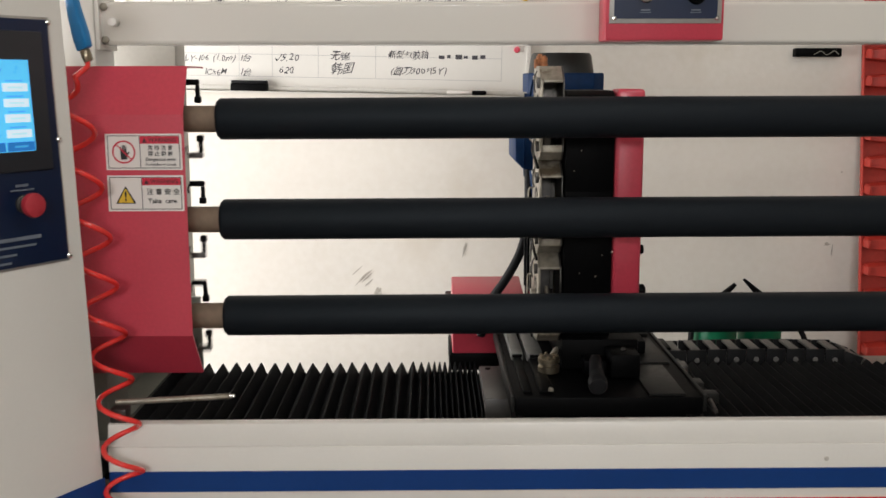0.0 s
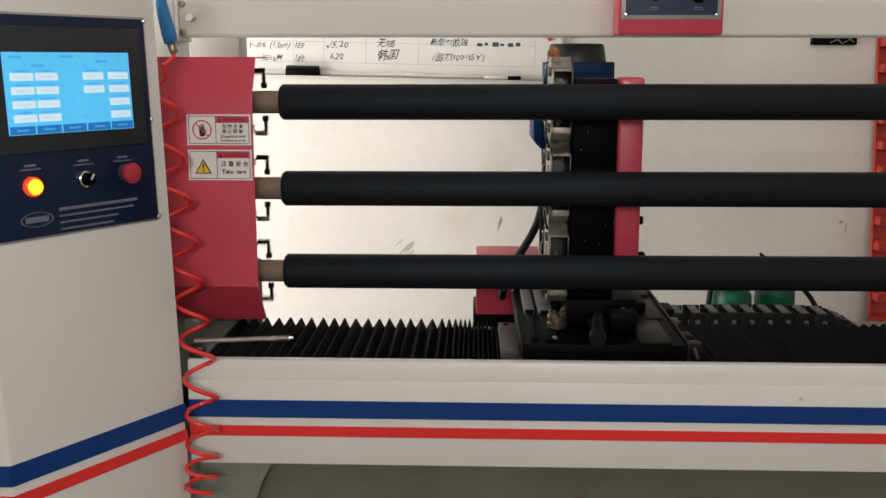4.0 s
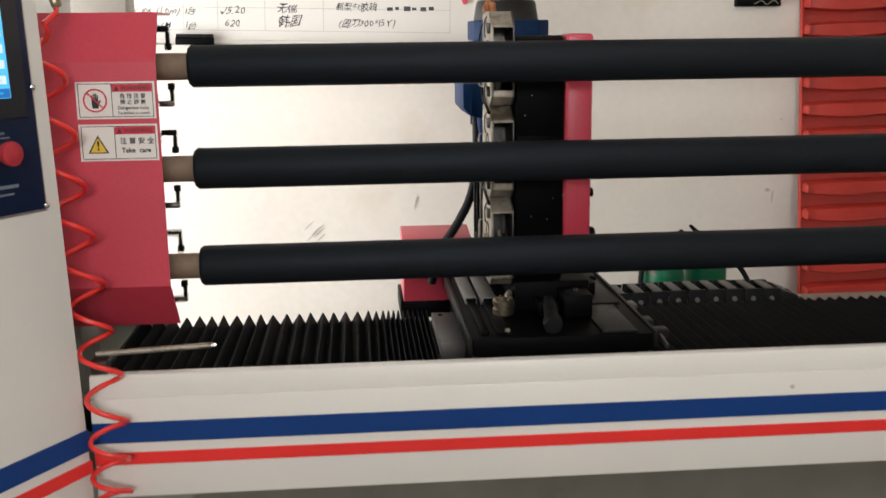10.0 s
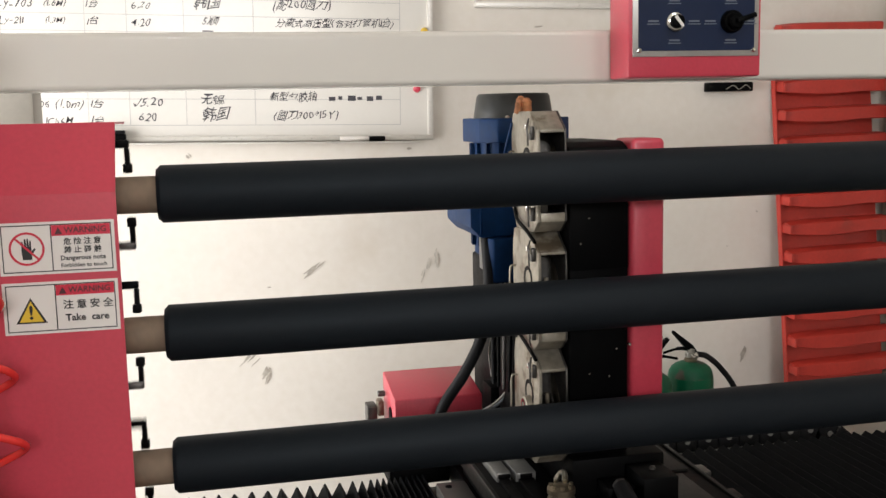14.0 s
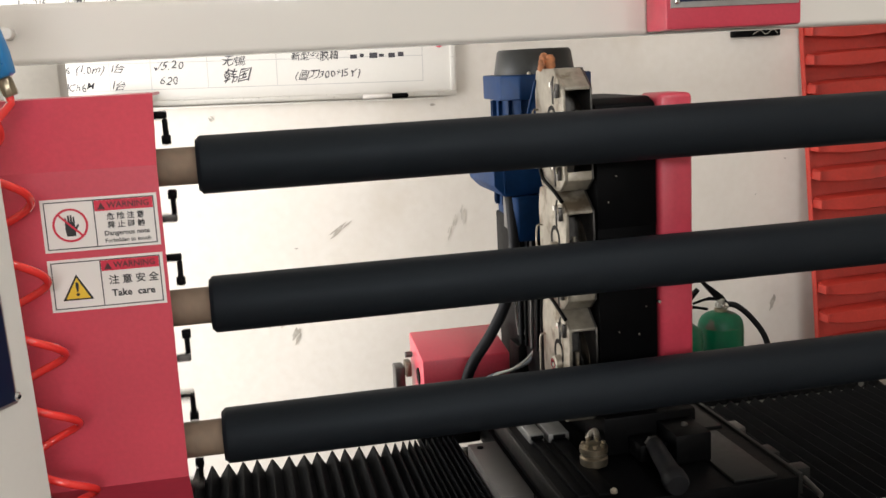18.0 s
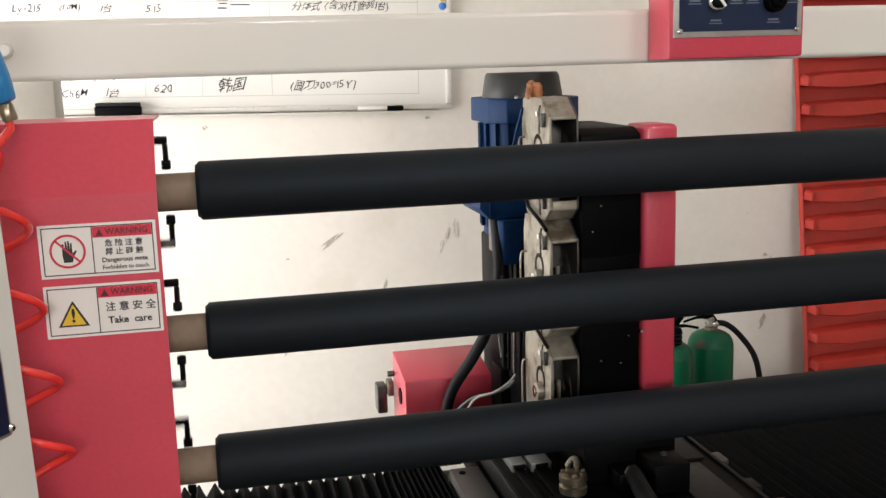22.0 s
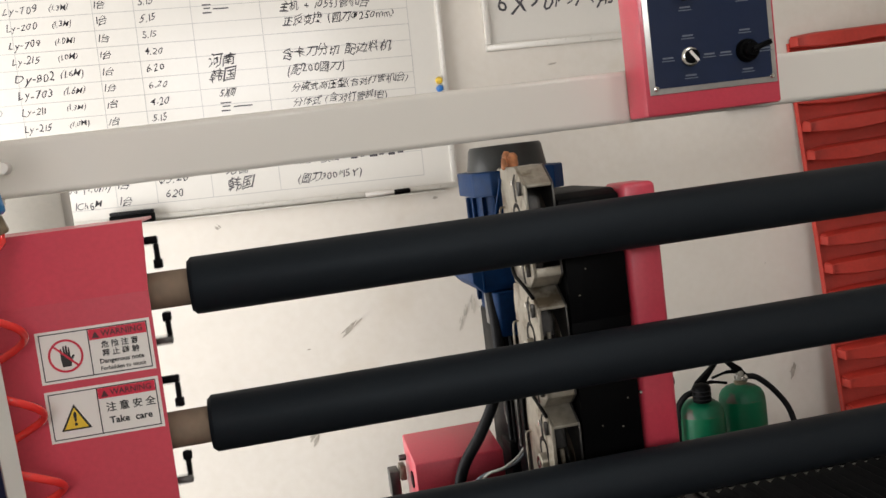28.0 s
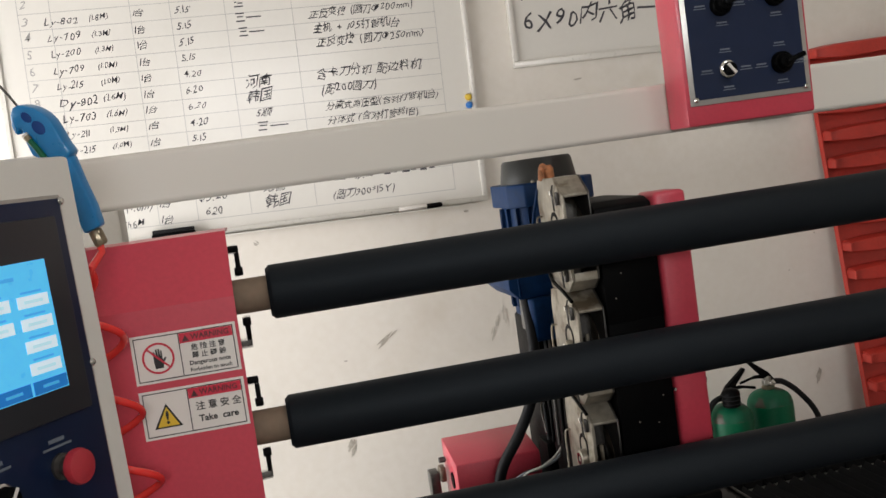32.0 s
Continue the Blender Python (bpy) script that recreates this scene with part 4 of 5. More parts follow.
    part("grey_cable", tube(spline([(0.104, 2.27, 0.95), (0.1025, 2.30, 0.883), (0.0820, 2.30, 0.847), (0.0520, 2.31, 0.829), (0.012, 2.335, 0.812), (-0.022, 2.36, 0.770)], 6), 0.0030, 8), CABLE_GREY, h)
    part("grey_cable", tube(spline([(0.100, 2.27, 0.95), (0.0975, 2.29, 0.890), (0.0785, 2.295, 0.855), (0.0500, 2.30, 0.834), (0.018, 2.325, 0.815), (0.000, 2.35, 0.770)], 6), 0.0024, 8), CABLE_PALE, h)
    part("terminal_strip", box(0.0765, 0.105, 2.36, 2.42, 0.76, 0.855, 0.002), BLACK, h)
    br = part("brass_fitting", lathe([(0.020, 0.0), (0.021, 0.004), (0.021, 0.012), (0.018, 0.014), (0.018, 0.018), (0.021, 0.020), (0.021, 0.028), (0.015, 0.031), (0.0, 0.032)], (0.084, 1.992, 0.7735), n=24), BRASS, h, "brass distributor with hose barbs")
    for k in range(7):
        a = 2 * math.pi * k / 7
        part("barb", cyl(0.0034, 0.008, (0.084 + 0.0155 * math.cos(a), 1.992 + 0.0155 * math.sin(a), 0.800), n=8, bevel=0.001), BRASS, br)
    lever = part("feed_lever", lathe([(0.010, 0), (0.0125, 0.004), (0.0140, 0.060), (0.0150, 0.090), (0.0178, 0.094), (0.0178, 0.112), (0.0150, 0.118), (0.0, 0.1185)], (0.172, 1.976, 0.800), turn=Matrix.Rotation(radians(-7), 4, "Z") @ Matrix.Rotation(radians(98), 4, "X"), n=24), RUBBER, h, "worn dark feed lever")
    part("lever_nut", cyl(0.0120, 0.012, (0.172, 1.982, 0.800), n=6, turn=Matrix.Rotation(radians(98), 4, "X")), DARK_STEEL, lever)
    part("cam_block", box(0.2625, 0.298, 2.115, 2.28, 0.7730, 0.800, 0.003), BLACK, h)
    part("hose_stub", tube(spline([(0.099, 2.018, 0.800), (0.104, 2.035, 0.806), (0.103, 2.050, 0.800), (0.097, 2.055, 0.788)], 4), 0.0045, 8), STEEL, h)
    return h


BELLOWS = []


def bellows(name, x0, x1, gaps, high, deep, label, flip):
    """Folds that ride between a fixed end and the carriage; gaps gives the width of each fold against the others."""
    b = thing(name, (x0, 2.0, 0.6405), label, "bellows")
    rnd = random.Random(len(gaps))
    unit = (x1 - x0) / sum(gaps)
    kinds = {}
    place = 0.0
    for gap in gaps:
        key = (round(gap, 1), rnd.randrange(4))
        if key not in kinds:
            w = 0.54 * key[0] * unit
            top, lean, front = high + rnd.uniform(-0.06, 0.03) * deep, rnd.uniform(-0.12, 0.12) * w, -0.200 + rnd.uniform(-0.001, 0.002)
            bm = prism([(-w, 0.0), (-w, high - deep), (lean - 0.0012, top), (lean + 0.0012, top), (w, high - deep), (w, 0.0)], "y", front, 0.412, 0.0)
            bmesh.ops.bevel(bm, geom=[e for e in bm.edges if e.calc_length() > 0.1], offset=0.0006, segments=1, affect="EDGES")
            me = bpy.data.meshes.new("fold")
            bm.to_mesh(me)
            bm.free()
            me.materials.append(FABRIC)
            kinds[key] = me
        x = unit * (place + 0.5 * gap)
        place += gap
        f = new("fold", kinds[key])
        f.parent = b
        g = x / (x1 - x0)
        BELLOWS.append((f, x, (1 - g if flip else g)))
    return b


def cable_chain():
    c = thing("cable_chain", (0.65, 2.59, 0.612), "black plastic cable drag chain beside the bellows", "cable chain")
    for k in range(11):
        x = 0.4727 + 0.0496 * k
        z = 0.660 + 0.004 * math.sin(math.pi * min(1, k / 9))
        tilt = 0 if k < 9 else 20 * (k - 8)
        z -= 0 if k < 9 else 0.012 * (k - 8) ** 1.7
        link = bmesh.new()
        for y in (-0.050, 0.044):
            box(-0.0238, 0.0238, y, y + 0.006, -0.050, 0.0, 0.001, bm=link)
        box(-0.013, 0.010, -0.0438, 0.0438, -0.050, -0.045, bm=link)
        way = Matrix.Translation((x, 2.59, z)) @ Matrix.Rotation(radians(tilt), 4, "Y")
        link.transform(way)
        p = part("link", link, RUBBER, c)
        bar = box(-0.012, 0.009, -0.0438, 0.0438, -0.005, 0.0008, 0.0008)
        bar.transform(way)
        part("cross_bar", bar, CHAIN_BAR, p)
        part("pin", cyl(0.0065, 0.0025, (x, 2.5375, z - 0.026), "y", 10), PIN_GREY, p)
    part("cable_bundle", box(0.46, 0.88, 2.548, 2.632, 0.624, 0.634, 0.004), PIN_GREY, c, "dusty grey cables in the chain")
    part("bracket", box(0.4305, 0.458, 2.545, 2.635, 0.618, 0.668, 0.002), BLACK, c)
    return c


def rod_on_bed():
    r = thing("stop_rod", (-0.60, 1.79, 0.757), "round steel stop rod lying over the bellows", "rod")
    part("rod", tube([(-0.645, 1.780, 0.787), (-0.455, 1.800, 0.790)], 0.0052, 14), STEEL, r)
    part("rod_tip", tube([(-0.4549, 1.800, 0.790), (-0.446, 1.801, 0.790)], 0.0035, 10), CHROME, r)
    part("holder", box(-0.650, -0.622, 1.758, 1.788, 0.757, 0.7805, 0.002), DARK_STEEL, r)


SADDLE = saddle()
HEAD = cutting_head()
folds = random.Random(3)
wide = [1.0 - 0.010 * k + folds.uniform(-0.12, 0.12) for k in range(18)]
bellows_gaps = wide + [0.70, 0.55, 0.45] + [0.36 + folds.uniform(-0.05, 0.05) for k in range(9)]
bellows("left_bellows", -0.711, -0.033, bellows_gaps, 0.032, 0.028, "black accordion bellows covering the bed's guide rails", False)
bellows("right_bellows", 0.360, 1.49, [1.0 + folds.uniform(-0.12, 0.12) for k in range(44)], 0.030, 0.014, "stretched black accordion bellows covering the bed's guide rails", True)
CHAIN = cable_chain()
rod_on_bed()


# ---- air gun and hose on the cabinet ----
def air_gun():
    g = thing("air_gun", (-0.69, 1.75, 1.40), "blue plastic air blow gun hung on the cabinet", "air gun")
    at = frame_at((-0.671, 1.815, 1.372), Vector((0.78, -0.35, 0.28)), Vector((-0.30, 0.0, 0.95)))
    # the grip tapers up from the nut to the heel, where the head begins
    grip = prism([(-0.011, 0.008), (0.013, 0.008), (0.0172, 0.033), (0.0185, 0.064), (0.0215, 0.097), (0.006, 0.100), (-0.004, 0.064), (-0.0095, 0.033)], "z", -0.009, 0.009, 0.004)
    grip.transform(at)
    part("grip", grip, GUN_BLUE, g)
    head = prism([(0.0205, 0.0955), (0.0252, 0.1005), (0.0225, 0.112), (0.0218, 0.130), (0.0205, 0.143), (0.0165, 0.1535), (0.0085, 0.1645), (-0.0011, 0.1722), (-0.009, 0.1765), (-0.0165, 0.1765), (-0.0235, 0.170), (-0.0285, 0.158), (-0.0285, 0.148), (-0.0245, 0.146), (-0.0215, 0.1525), (-0.0185, 0.150), (-0.0215, 0.136), (-0.0220, 0.118), (-0.012, 0.106), (0.006, 0.0965)], "z", -0.0105, 0.0105, 0.003)
    head.transform(at)
    part("head", head, GUN_BLUE, g)
    for u, v, wide, deep in ((-0.0045, 0.1585, 0.85, 0.55), (0.0035, 0.1415, 1.05, 0.75)):
        hole = lathe([(0.0085, 0.0107), (0.0092, 0.0112), (0.0078, 0.0110), (0.0, 0.0108)], (0, 0, 0), n=20)
        hole.transform(at @ Matrix.Translation((u, v, 0)) @ Matrix.Rotation(radians(-62), 4, "Z") @ Matrix.Diagonal((wide, deep, 1, 1)))
        part("finger_hole", hole, BLUE_STRIPE, g)
    part("trigger", tube([at @ Vector(p) for p in ((-0.0135, 0.1335, 0.0125), (-0.0095, 0.120, 0.0125), (-0.006, 0.104, 0.0125))], 0.0036, 8), GREEN, g, "green trigger")
    part("spring", tube([at @ Vector(p) for p in ((-0.0152, 0.1395, 0.0125), (-0.0136, 0.1340, 0.0125))], 0.0042, 10), BRASS, g, "copper-coloured spring")
    part("pin_tip", tube([at @ Vector(p) for p in ((-0.0162, 0.1425, 0.0125), (-0.0153, 0.1397, 0.0125))], 0.0040, 10), BOARD_FRAME, g, "white tip")
    part("nozzle", tube([at @ Vector(p) for p in ((-0.0135, 0.172, 0), (-0.0185, 0.192, 0), (-0.0245, 0.211, 0), (-0.034, 0.236, 0))], 0.0016, 8), DARK_STEEL, g)
    part("brass_nut", lathe([(0.007, -0.012), (0.0085, -0.009), (0.0085, 0.006), (0.007, 0.008)], (0, 0, 0), n=8, turn=at @ Matrix.Rotation(radians(-90), 4, "X")), BRASS, g)
    h = thing("air_hose", (-0.64, 1.78, 0.42), "glossy red coiled air hose hanging down", "hose")
    turns = [(1.335, -0.686, 1.780), (1.251, -0.687, 1.785), (1.160, -0.680, 1.785), (1.075, -0.671, 1.785), (0.993, -0.665, 1.785), (0.910, -0.655, 1.785), (0.832, -0.645, 1.775), (0.768, -0.622, 1.728), (0.692, -0.615, 1.711), (0.626, -0.616, 1.711), (0.567, -0.618, 1.711), (0.524, -0.622, 1.712), (0.488, -0.626, 1.714)]
    pts = []
    for k in range((len(turns) - 1) * 32 + 1):
        i = min(k // 32, len(turns) - 2)
        f = k / 32 - i
        z, cx, cy = (turns[i][q] + (turns[i + 1][q] - turns[i][q]) * f for q in (0, 1, 2))
        a, r = 2 * math.pi * k / 32, min(0.030, 0.006 + 0.0011 * k, 0.022 + 0.0006 * (384 - k))
        pts.append((cx + r * math.cos(a), cy + r * math.sin(a), z - 0.0045 * math.sin(a)))
    pts = [(-0.670, 1.815, 1.362), (-0.669, 1.812, 1.352), *pts]
    part("coil", tube(pts, 0.0046, 10), HOSE_RED, h)


air_gun()


# ---- along the back wall ----
def whiteboard():
    w = thing("whiteboard", (-0.46, 3.67, 1.287), "large whiteboard with a handwritten order table", "whiteboard")
    tilt = radians(-1.2)
    at = frame_at((0.247, 3.682, 1.287), (math.cos(tilt), 0, math.sin(tilt)), (-math.sin(tilt), 0, math.cos(tilt)))
    part("face", plate(at, -1.405, -0.012, 0.0, 0.96, -0.007, 0.006), BOARD, w)
    for name, a in (("frame_bottom", (-1.42, -0.002, -0.014, 0.002)), ("frame_top", (-1.42, -0.002, 0.955, 0.975)), ("frame_side", (-0.019, -0.002, 0.0022, 0.9548)), ("frame_side", (-1.42, -1.40, 0.0022, 0.9548))):
        part(name, plate(at, *a, -0.007, 0.014, 0.003), BOARD_FRAME, w)
    part("tray", plate(at, -1.36, -0.05, -0.021, -0.0165, -0.006, 0.050, 0.0015), BOARD_FRAME, w)
    S = 0.0066
    rows = [0.668 - 0.0483 * k for k in range(13)]
    edges = [0.690 - 0.0483 * k for k in range(14)]
    for v in (0.738, *edges[:-1], 0.034):
        part("ruled_line", plate(at, -1.335, -0.105, v - 0.0009, v + 0.0009, 0.0061, 0.0064), RULE, w)
    for u in (-1.335, -1.245, -1.02, -0.905, -0.745, -0.545, -0.105):
        part("ruled_line", plate(at, u - 0.0009, u + 0.0009, 0.034, 0.738, 0.0061, 0.0064), RULE, w)
    pen = random.Random(41)

    def ink(text, u, v, size=0.036, faint=False):
        handwritten(text, size, at, u, v, INK_FAINT if faint else INK, w, pen, S, radians(pen.uniform(-0.5, 2.0)))

    def scribble(u0, u1, v):
        """A struck-out word that cannot be read."""
        bar = plate(at, u0, u0 + 0.026, v - 0.013, v - 0.009, 0.0062, 0.0066)
        for f0, f1, dv in ((0.0, 0.34, 0.012), (0.05, 0.30, 0.002), (0.40, 1.0, -0.001)):
            plate(at, u0 + f0 * (u1 - u0), u0 + f1 * (u1 - u0), v + dv - 0.0018, v + dv + 0.0018, 0.0062, 0.0066, bm=bar)
        part("unread_word", bar, INK, w)

    models = ["Ly-802 (1.8M)", "Ly-709 (1.3M)", "Ly-200 (1.3M)", "Ly-709 (1.0M)", "Ly-215 (1.0M)", "Dy-802 (1.6M)", "Ly-703 (1.6M)", "Ly-211 (1.3M)", "Ly-215 (1.0M)"]
    dates = ["5.15", "5.15", "5.15", "5.15", "4.20", "6.20", "6.20", "4.20", "5.15"]
    ink("2", -1.325, rows[0] + 0.0483, 0.038, True)
    for k in range(9):
        ink(str(k + 3), -1.325, rows[k], 0.036, True)
        drop = 0.0065 * (1 - k / 8)
        name, size = models[k].split(" ")
        ink(name, -1.262 + 0.002 * k, rows[k] - drop, 0.033 if k in (5, 6) else 0.029)
        ink(size, -1.138 + 0.002 * k, rows[k] - drop + 0.004, 0.027 if k in (5, 6) else 0.023)
        ink("1台", -1.012, rows[k] - 0.4 * drop, 0.028)
        ink(dates[k], -0.890, rows[k] - 0.3 * drop, 0.029)
    ink("正反变换 (圆刀Φ200mm)", -0.495, 0.618, 0.031)
    ink("主机 + 105打管机1台", -0.487, 0.574, 0.031)
    ink("正反变换 (圆刀Φ250mm)", -0.480, 0.530, 0.031)
    ink("含卡刀分切 配边料机", -0.495, 0.436, 0.037)
    ink("(配200圆刀)", -0.485, 0.388, 0.035)
    ink("分离式高压型(含对打管机1台)", -0.478, 0.334, 0.029)
    ink("分体式 (含对打管机1台)", -0.478, 0.292, 0.029)
    ink("河南", -0.712, 0.432, 0.040)
    ink("韩国", -0.712, 0.386, 0.042)
    ink("5顺", -0.690, 0.336, 0.032)
    for u0, u1, v in ((-0.692, -0.600, 0.296), (-0.716, -0.640, 0.628), (-0.712, -0.636, 0.584), (-0.716, -0.690, 0.672)):
        scribble(u0, u1, v)
    ink("LY-106 (1.0m)", -1.205, 0.092, 0.030)
    ink("1台", -1.012, 0.096, 0.030)
    ink("√5.20", -0.895, 0.100, 0.034)
    ink("无锡", -0.702, 0.106, 0.034)
    ink("新型包胶轴", -0.50, 0.116, 0.030)
    for n, wide in enumerate((0.020, 0.012, 0.024, 0.015, 0.020, 0.018)):
        part("unread_word", plate(at, -0.325 + 0.029 * n, -0.325 + 0.029 * n + wide, 0.106 + 0.003 * (n % 2), 0.118 + 0.002 * (n % 3), 0.0062, 0.0066), INK, w)
    ink("1Ch6M", -1.138, 0.046, 0.030)
    ink("1台", -1.010, 0.048, 0.032)
    ink("620", -0.880, 0.055, 0.033)
    ink("韩国", -0.700, 0.062, 0.042)
    ink("(圆刀300*15Y)", -0.49, 0.062, 0.032)
    part("worn_patch", plate(at, -1.40, -1.235, 0.003, 0.020, 0.0061, 0.0063), RULE, w)
    for u, v, m in ((-0.029, 0.318, YELLOW_PIN), (-0.029, 0.293, BLUE_PIN), (-0.053, 0.143, RED_PIN)):
        alone("board_magnet", disc(at, u, v, [(0.010, 0.0062), (0.0115, 0.010), (0.009, 0.018), (0.0, 0.020)], 18), m, "small round coloured plastic board magnet", "magnet", "magnets on the whiteboard")
    e = thing("board_eraser", at @ Vector((-0.975, -0.0165, 0.03)), "black felt board eraser on the tray", "eraser")
    part("felt", plate(at, -1.045, -0.918, -0.0163, 0.010, 0.008, 0.046, 0.004), BLACK, e)
    part("back", plate(at, -1.043, -0.920, 0.0101, 0.020, 0.010, 0.044, 0.003), RUBBER, e)
    p = thing("marker_pen", at @ Vector((-0.23, -0.016, 0.03)), "white marker pen with a dark cap on the tray", "pen")
    barrel = lathe([(0.0065, 0), (0.0075, 0.002), (0.0075, 0.085), (0.006, 0.088)], at @ Vector((-0.295, -0.0085, 0.030)), "x", 14)
    part("barrel", barrel, STICKER, p)
    part("cap", lathe([(0.0078, 0), (0.0078, 0.045), (0.005, 0.049)], at @ Vector((-0.206, -0.0088, 0.030)), "x", 14), BLACK, p)


def second_board():
    w = thing("small_whiteboard", (0.80, 3.67, 1.695), "smaller whiteboard with handwritten notes", "whiteboard")
    at = frame_at((0.403, 3.682, 1.695), (1, 0, -0.008), (0.008, 0, 1))
    part("face", plate(at, 0.0, 0.86, 0.0, 0.60, -0.007, 0.006), BOARD, w)
    for name, a in (("frame_bottom", (-0.016, 0.876, -0.018, 0.002)), ("frame_top", (-0.016, 0.876, 0.598, 0.616)), ("frame_side", (-0.016, 0.002, 0.0022, 0.5978)), ("frame_side", (0.858, 0.876, 0.0022, 0.5978))):
        part(name, plate(at, *a, -0.007, 0.014, 0.003), BOARD_FRAME, w)
    pen = random.Random(12)
    handwritten("6X90内六角一", 0.076, at, 0.036, 0.118, INK, w, pen, rise=radians(1.0))
    handwritten("12X30", 0.076, at, 0.036, 0.215, INK, w, pen)
    for n, wide in enumerate((0.050, 0.044, 0.052, 0.030)):
        bar = plate(at, 0.225 + 0.07 * n, 0.225 + 0.07 * n + wide, 0.196, 0.201, 0.0062, 0.0066)
        plate(at, 0.230 + 0.07 * n, 0.220 + 0.07 * n + wide, 0.222, 0.227, 0.0062, 0.0066, bm=bar)
        part("unread_word", bar, INK, w)


def red_rack():
    r = thing("red_rack", (1.57, 3.52, 0.0), "stack of red plastic bin fronts in a white slotted rack", "rack")
    lean = 0.1236
    y_at = lambda z: 3.452 + lean * z
    bm = prism([(y_at(0) + 0.035, 0.0), (y_at(1.60) + 0.035, 1.60), (y_at(1.60) + 0.055, 1.60), (y_at(0) + 0.055, 0.0)], "x", 1.4105, 1.772)
    part("back_sheet", bm, RACK_RED, r)
    part("post_web", box(1.7835, 1.8018, 3.50, 3.53, 0.0, 1.60, 0.002), CABINET_GREY, r)
    part("edge_strip", prism([(y_at(0) + 0.024, 0.0), (y_at(1.60) + 0.024, 1.60), (y_at(1.60) + 0.0345, 1.60), (y_at(0) + 0.0345, 0.0)], "x", 1.4055, 1.4100, 0.001), RACK_RED, r)
    rnd = random.Random(5)
    for k in range(18):
        z = -0.044 + 0.0930 * k
        if z < -0.03:
            continue
        one = bmesh.new()
        ring = []
        jut, sway = rnd.uniform(-0.002, 0.002), rnd.uniform(-0.002, 0.002)
        for i in range(13):
            s = i / 12
            x = 1.4165 + 0.3660 * s
            rise = min(1.0, 3.5 * s)
            top = z + 0.079 + 0.009 * rise * (2 - rise) * 0.7 + 0.006 * s
            low = z + 0.046 - 0.008 * math.sin(math.pi * min(1, 1.35 * s)) + sway * s
            out = -0.006 - 0.018 * math.sin(0.5 * math.pi * min(1, 3 * s)) + jut
            y = y_at(z)
            ring.append([one.verts.new(p) for p in ((x, y + 0.034, top + 0.004), (x, y + 0.006 + out, top), (x, y + out, top - 0.004), (x, y + out + 0.001, low + 0.003), (x, y + out + 0.005, low), (x, y + 0.034, low + 0.003))])
        for a, b in zip(ring, ring[1:]):
            for q in range(6):
                one.faces.new((a[q], a[(q + 1) % 6], b[(q + 1) % 6], b[q]))
        one.faces.new(ring[0])
        one.faces.new(ring[-1][::-1])
        bmesh.ops.recalc_face_normals(one, faces=one.faces)
        slat = part("bin_front", one, RACK_RED, r)
        part("bin_lug", box(1.4104, 1.4195, y_at(z) - 0.017, y_at(z) + 0.033, z + 0.048, z + 0.077, 0.002), RACK_RED, slat)
    part("upright", box(1.802, 1.822, 3.44, 3.50, 0.0, 1.60, 0.002), CREAM, r, "cream slotted upright")
    for k in range(17):
        z = 0.0 + 0.0930 * k
        part("upright_tooth", box(1.7835, 1.8018, 3.445, 3.495, z + 0.020, z + 0.062, 0.002), CREAM, r)


def locker():
    c = thing("grey_locker", (2.1, 3.47, 0.0), "grey painted steel locker beside the rack", "locker")
    part("body", box(1.835, 2.47, 3.30, 3.66, 0.0, 1.75, 0.004), CABINET_GREY, c)
    part("door", box(1.845, 2.14, 3.288, 3.2995, 0.06, 1.72, 0.003), CABINET_GREY, c)
    part("handle", box(1.86, 1.88, 3.270, 3.2875, 0.66, 0.74, 0.003), BLACK, c)


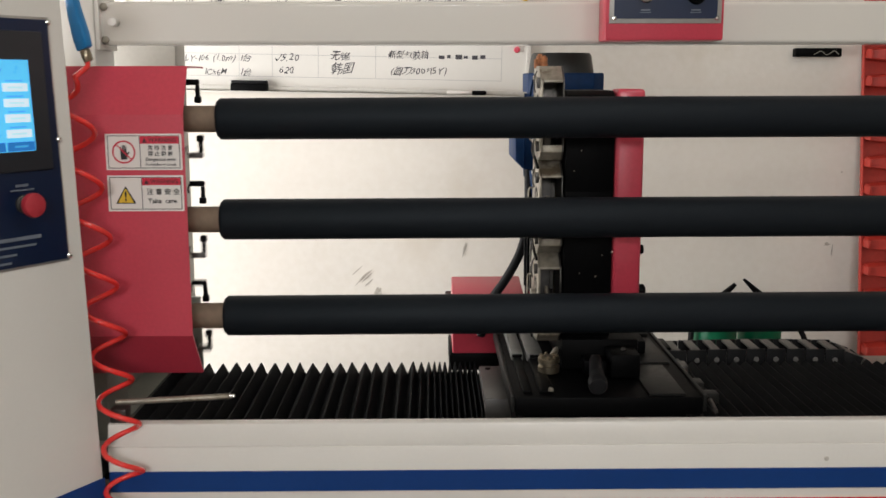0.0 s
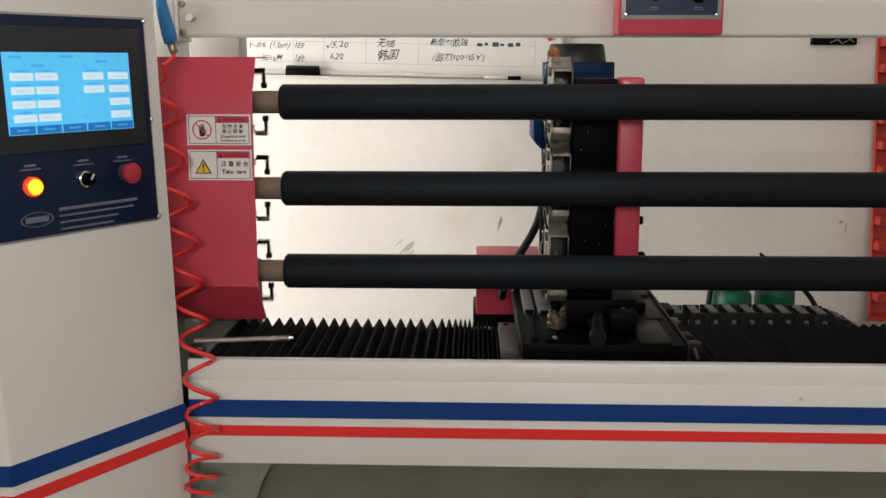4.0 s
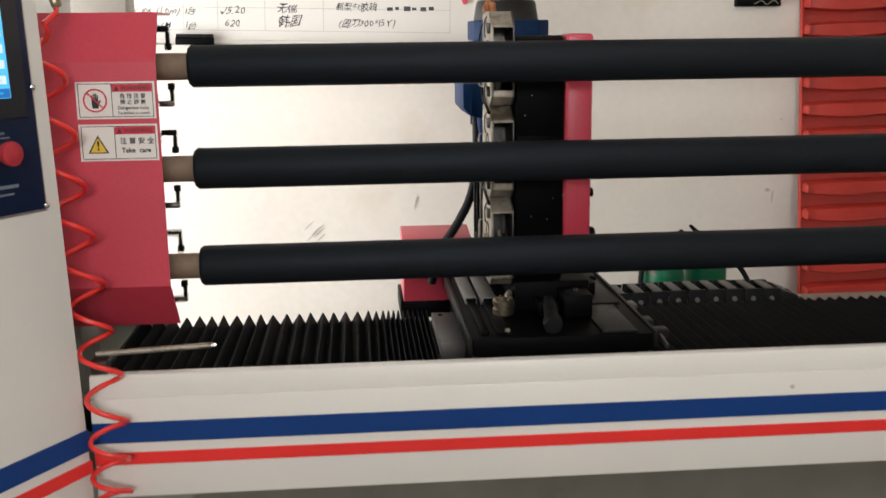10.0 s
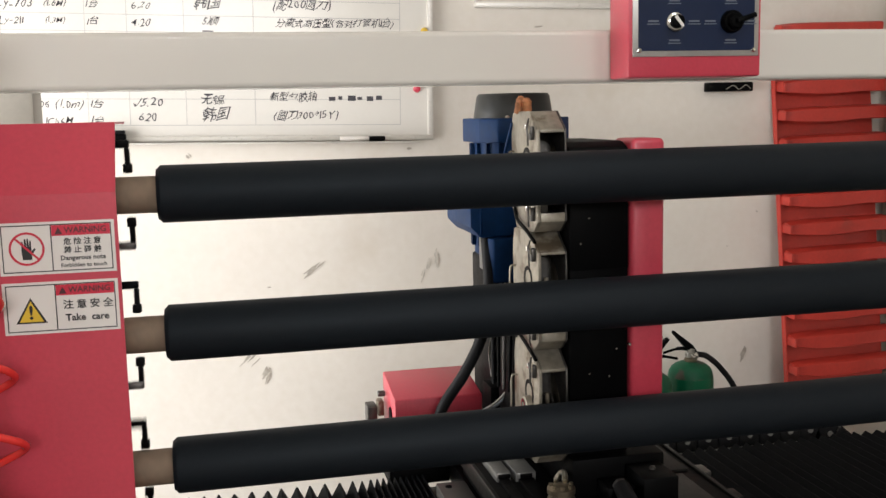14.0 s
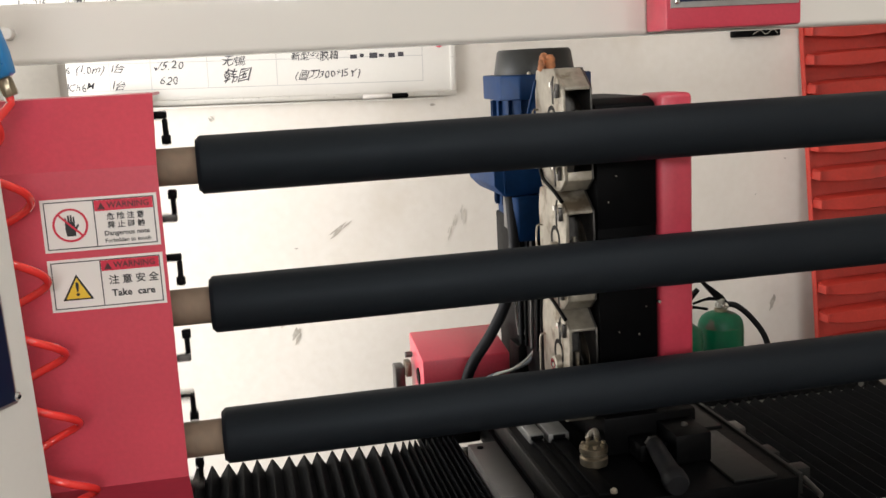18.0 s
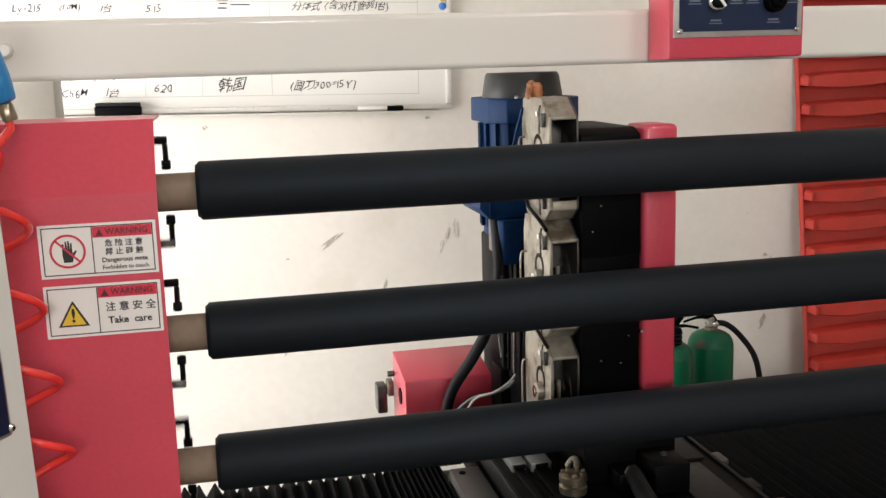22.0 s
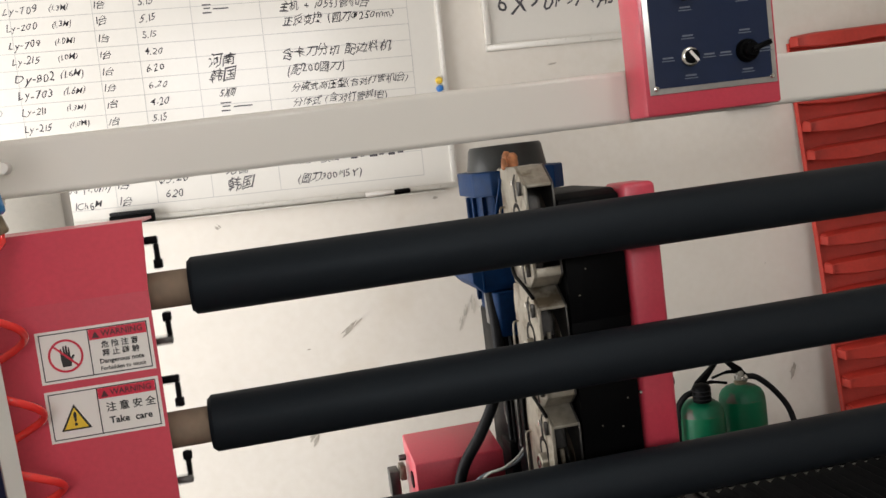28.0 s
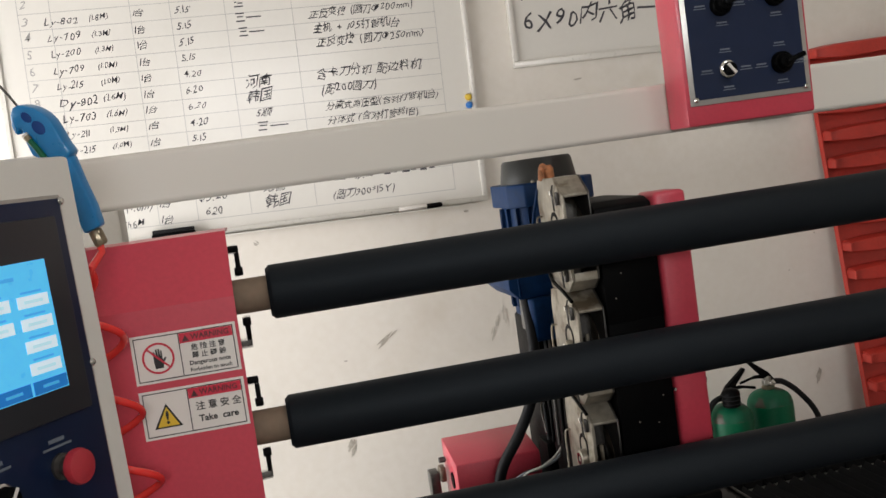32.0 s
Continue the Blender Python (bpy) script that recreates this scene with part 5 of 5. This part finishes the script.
def extinguisher(x, y, r, way, dusty):
    """A standing extinguisher; way is +1 or -1, the side to which its handles point."""
    e = thing("fire_extinguisher", (x, y, 0.0), "dusty green fire extinguisher with a black hose on the floor" if dusty else "green fire extinguisher with a brass valve and black valve cap", "extinguisher", "extinguishers by the wall")
    part("cylinder", lathe([(r * 0.94, 0.0), (r, 0.012), (r, 0.479), (r * 0.985, 0.497)], (x, y, 0), n=36), GREEN, e)
    part("dome", lathe([(r * 0.985, 0.4971), (r * 0.94, 0.512), (r * 0.84, 0.525), (r * 0.66, 0.535), (r * 0.45, 0.541), (r * 0.30, 0.544)], (x, y, 0), n=36), DUSTY_GREEN, e, "dust-covered green dome")
    part("neck", lathe([(0.019, 0.538), (0.021, 0.541), (0.021, 0.552), (0.016, 0.556)], (x, y, 0), n=20), BRASS, e)
    v = part("valve", lathe([(0.015, 0.5565), (0.018, 0.560), (0.018, 0.570), (0.013, 0.574), (0.013, 0.584), (0.009, 0.587)], (x, y, 0), n=16), DUST if dusty else BRASS, e)
    part("valve_block", box(x - 0.016, x + 0.018, y - 0.010, y + 0.010, 0.5605, 0.5735, 0.002), ALU if dusty else BRASS, v)
    lever = prism([(x - 0.022 * way, 0.572), (x - 0.004 * way, 0.598), (x + 0.060 * way, 0.648), (x + 0.066 * way, 0.641), (x + 0.020 * way, 0.588), (x - 0.016 * way, 0.566)], "y", y - 0.009, y + 0.009, 0.002)
    part("squeeze_lever", lever, BLACK, v)
    low = tube(spline([(x + 0.010 * way, y, 0.584), (x + 0.045 * way, y, 0.588), (x + 0.095 * way, y, 0.577)], 5), [0.0060] * 6 + [0.0045] * 5, 8)
    part("carry_handle", low, BLACK, v)
    if dusty:
        hose = spline([(x + 0.018, y, 0.565), (x + 0.055, y - 0.005, 0.556), (x + 0.105, y - 0.01, 0.510), (x + 0.155, y - 0.01, 0.435), (x + 0.175, y - 0.005, 0.33), (x + 0.14, y, 0.22)], 6)
    else:
        hose = spline([(x - 0.018, y, 0.566), (x - 0.050, y - 0.010, 0.560), (x - 0.078, y - 0.020, 0.535), (x - 0.088, y - 0.030, 0.50), (x - 0.092, y - 0.030, 0.42)], 6)
        # Black cap of the valve, set a little in front of it.
        valve_cap = part("valve_cap", lathe([(0.020, 0.0), (0.027, 0.004), (0.028, 0.046), (0.022, 0.054), (0.012, 0.058)], (x - 0.012, y - 0.048, 0.545), n=20), BLACK, e, "black valve cap")
        for k in range(3):
            part("rib", lathe([(0.0278, 0.0), (0.0292, 0.002), (0.0278, 0.004)], (x - 0.012, y - 0.048, 0.555 + 0.013 * k), n=20, cap=False), RUBBER, valve_cap)
    part("hose", tube(hose, 0.0095, 10), RUBBER, e)
    part("gauge_ring", lathe([(0.010, 0.0), (0.010, 0.012), (0.008, 0.013)], (x + 0.002, y - 0.0185, 0.566), turn=Matrix.Rotation(radians(90), 4, "X"), n=14), CHROME, v)
    part("label_sheet", lathe([(r + 0.0006, 0.14), (r + 0.0006, 0.34)], (x, y, 0), n=36, cap=False), STICKER, e, "pale paper label")


def wall_marks():
    bracket = thing("wall_clamp", (1.25, 3.68, 1.405), "dark cable clamp fixed to the wall", "clamp")
    part("body", box(1.168, 1.330, 3.655, 3.6898, 1.405, 1.435, 0.004), BLACK, bracket)
    part("strap", tube(spline([(1.230, 3.653, 1.412), (1.255, 3.651, 1.424), (1.275, 3.651, 1.411), (1.300, 3.651, 1.425), (1.318, 3.653, 1.413)], 5), 0.0017, 6), DUST, bracket, "pale wire tie")


def scuffs():
    """Marks on the plaster, a hair proud of it."""
    rnd = random.Random(11)
    spots = [(-0.14, 0.886, 0.075, 0.012, 38), (-0.28, 0.835, 0.010, 0.008, 0), (-0.50, 1.245, 0.02, 0.006, -40), (1.352, 0.715, 0.04, 0.007, 82), (1.335, 0.738, 0.02, 0.012, 20), (1.33, 0.50, 0.05, 0.02, 70), (0.02, 0.72, 0.05, 0.008, 70), (-0.35, 0.62, 0.09, 0.010, 42), (-0.30, 0.56, 0.05, 0.02, 60), (0.60, 1.62, 0.03, 0.006, 10), (0.250, 0.895, 0.050, 0.016, 80), (0.222, 0.885, 0.050, 0.012, 72), (0.205, 0.842, 0.035, 0.008, 70), (0.172, 1.248, 0.014, 0.016, 0), (1.371, 0.999, 0.008, 0.010, 0), (1.262, 0.885, 0.005, 0.006, 0)]
    for x, z, a, b, turn in spots:
        bm = bmesh.new()
        for q in range(6):
            c = Vector((x + rnd.uniform(-0.4, 0.4) * a * math.cos(radians(turn)), 0, z + rnd.uniform(-0.4, 0.4) * a * math.sin(radians(turn))))
            ring = []
            for k in range(9):
                w = 2 * math.pi * k / 9
                u, v = 0.42 * a * rnd.uniform(0.4, 1) * math.cos(w), 0.32 * b * rnd.uniform(0.4, 1) * math.sin(w)
                ring.append(bm.verts.new((c.x + u * math.cos(radians(turn)) - v * math.sin(radians(turn)), 3.6888 - 0.0002 * q, c.z + u * math.sin(radians(turn)) + v * math.cos(radians(turn)))))
            bm.faces.new(ring)
        part("scuff_mark", bm, SCUFF if (x, z) in ((0.250, 0.895), (0.222, 0.885), (0.205, 0.842)) else SCUFF_DARK, WALL, smooth=False)


scuffs()
whiteboard()
second_board()
red_rack()
locker()
extinguisher(1.043, 3.51, 0.073, -1, True)
extinguisher(0.863, 3.43, 0.072, 1, False)
wall_marks()


# ---- what moves ----
STEP, CUTS = 0.0185, (0.1, 5.15, 10.15, 15.15, 20.1, 25.1, 30.1)


def travel(t):
    """How far the carriage has stepped along the bed, in metres from its place at eight seconds."""
    return 2 * STEP - STEP * sum(min(1.0, max(0.0, (t - c) / 0.3)) for c in CUTS)


def feed(t):
    """How far the head has moved towards the rolls."""
    for c in CUTS:
        s = t - c
        if 0.9 < s <= 4.2:
            return 0.03 * (s - 0.9) / 3.3
        if 4.2 < s < 4.75:
            return 0.03 * (4.75 - s) / 0.55
    return 0.0


def motions():
    times = sorted({0.0, 32.0, *[round(c + d, 2) for c in CUTS for d in (0.0, 0.3, 0.9, 4.2, 4.75) if c + d < 32.0]})
    steps = sorted({0.0, 32.0, *[round(c + d, 2) for c in CUTS for d in (0.0, 0.3) if c + d < 32.0]})
    walk(SADDLE, [(t, pose(0.1755 + travel(t), 2.05, 0.645)) for t in steps])
    walk(HEAD, [(t, pose(0.14 + travel(t), 2.25 - feed(t), 0.771)) for t in times])
    walk(CHAIN, [(t, pose(0.65 + travel(t), 2.59, 0.612)) for t in steps])
    for fold, x, share in BELLOWS:
        walk(fold, [(t, pose(x + share * travel(t), 0, 0)) for t in steps])
    for s, z, lag in zip(SPINDLES, ROLL_Z, (4, -6, 9)):
        walk(s, [(t / 30, pose(-0.512, ROLL_Y, z, lag + 60.0 * t, -0.12, 0)) for t in range(961)])


motions()
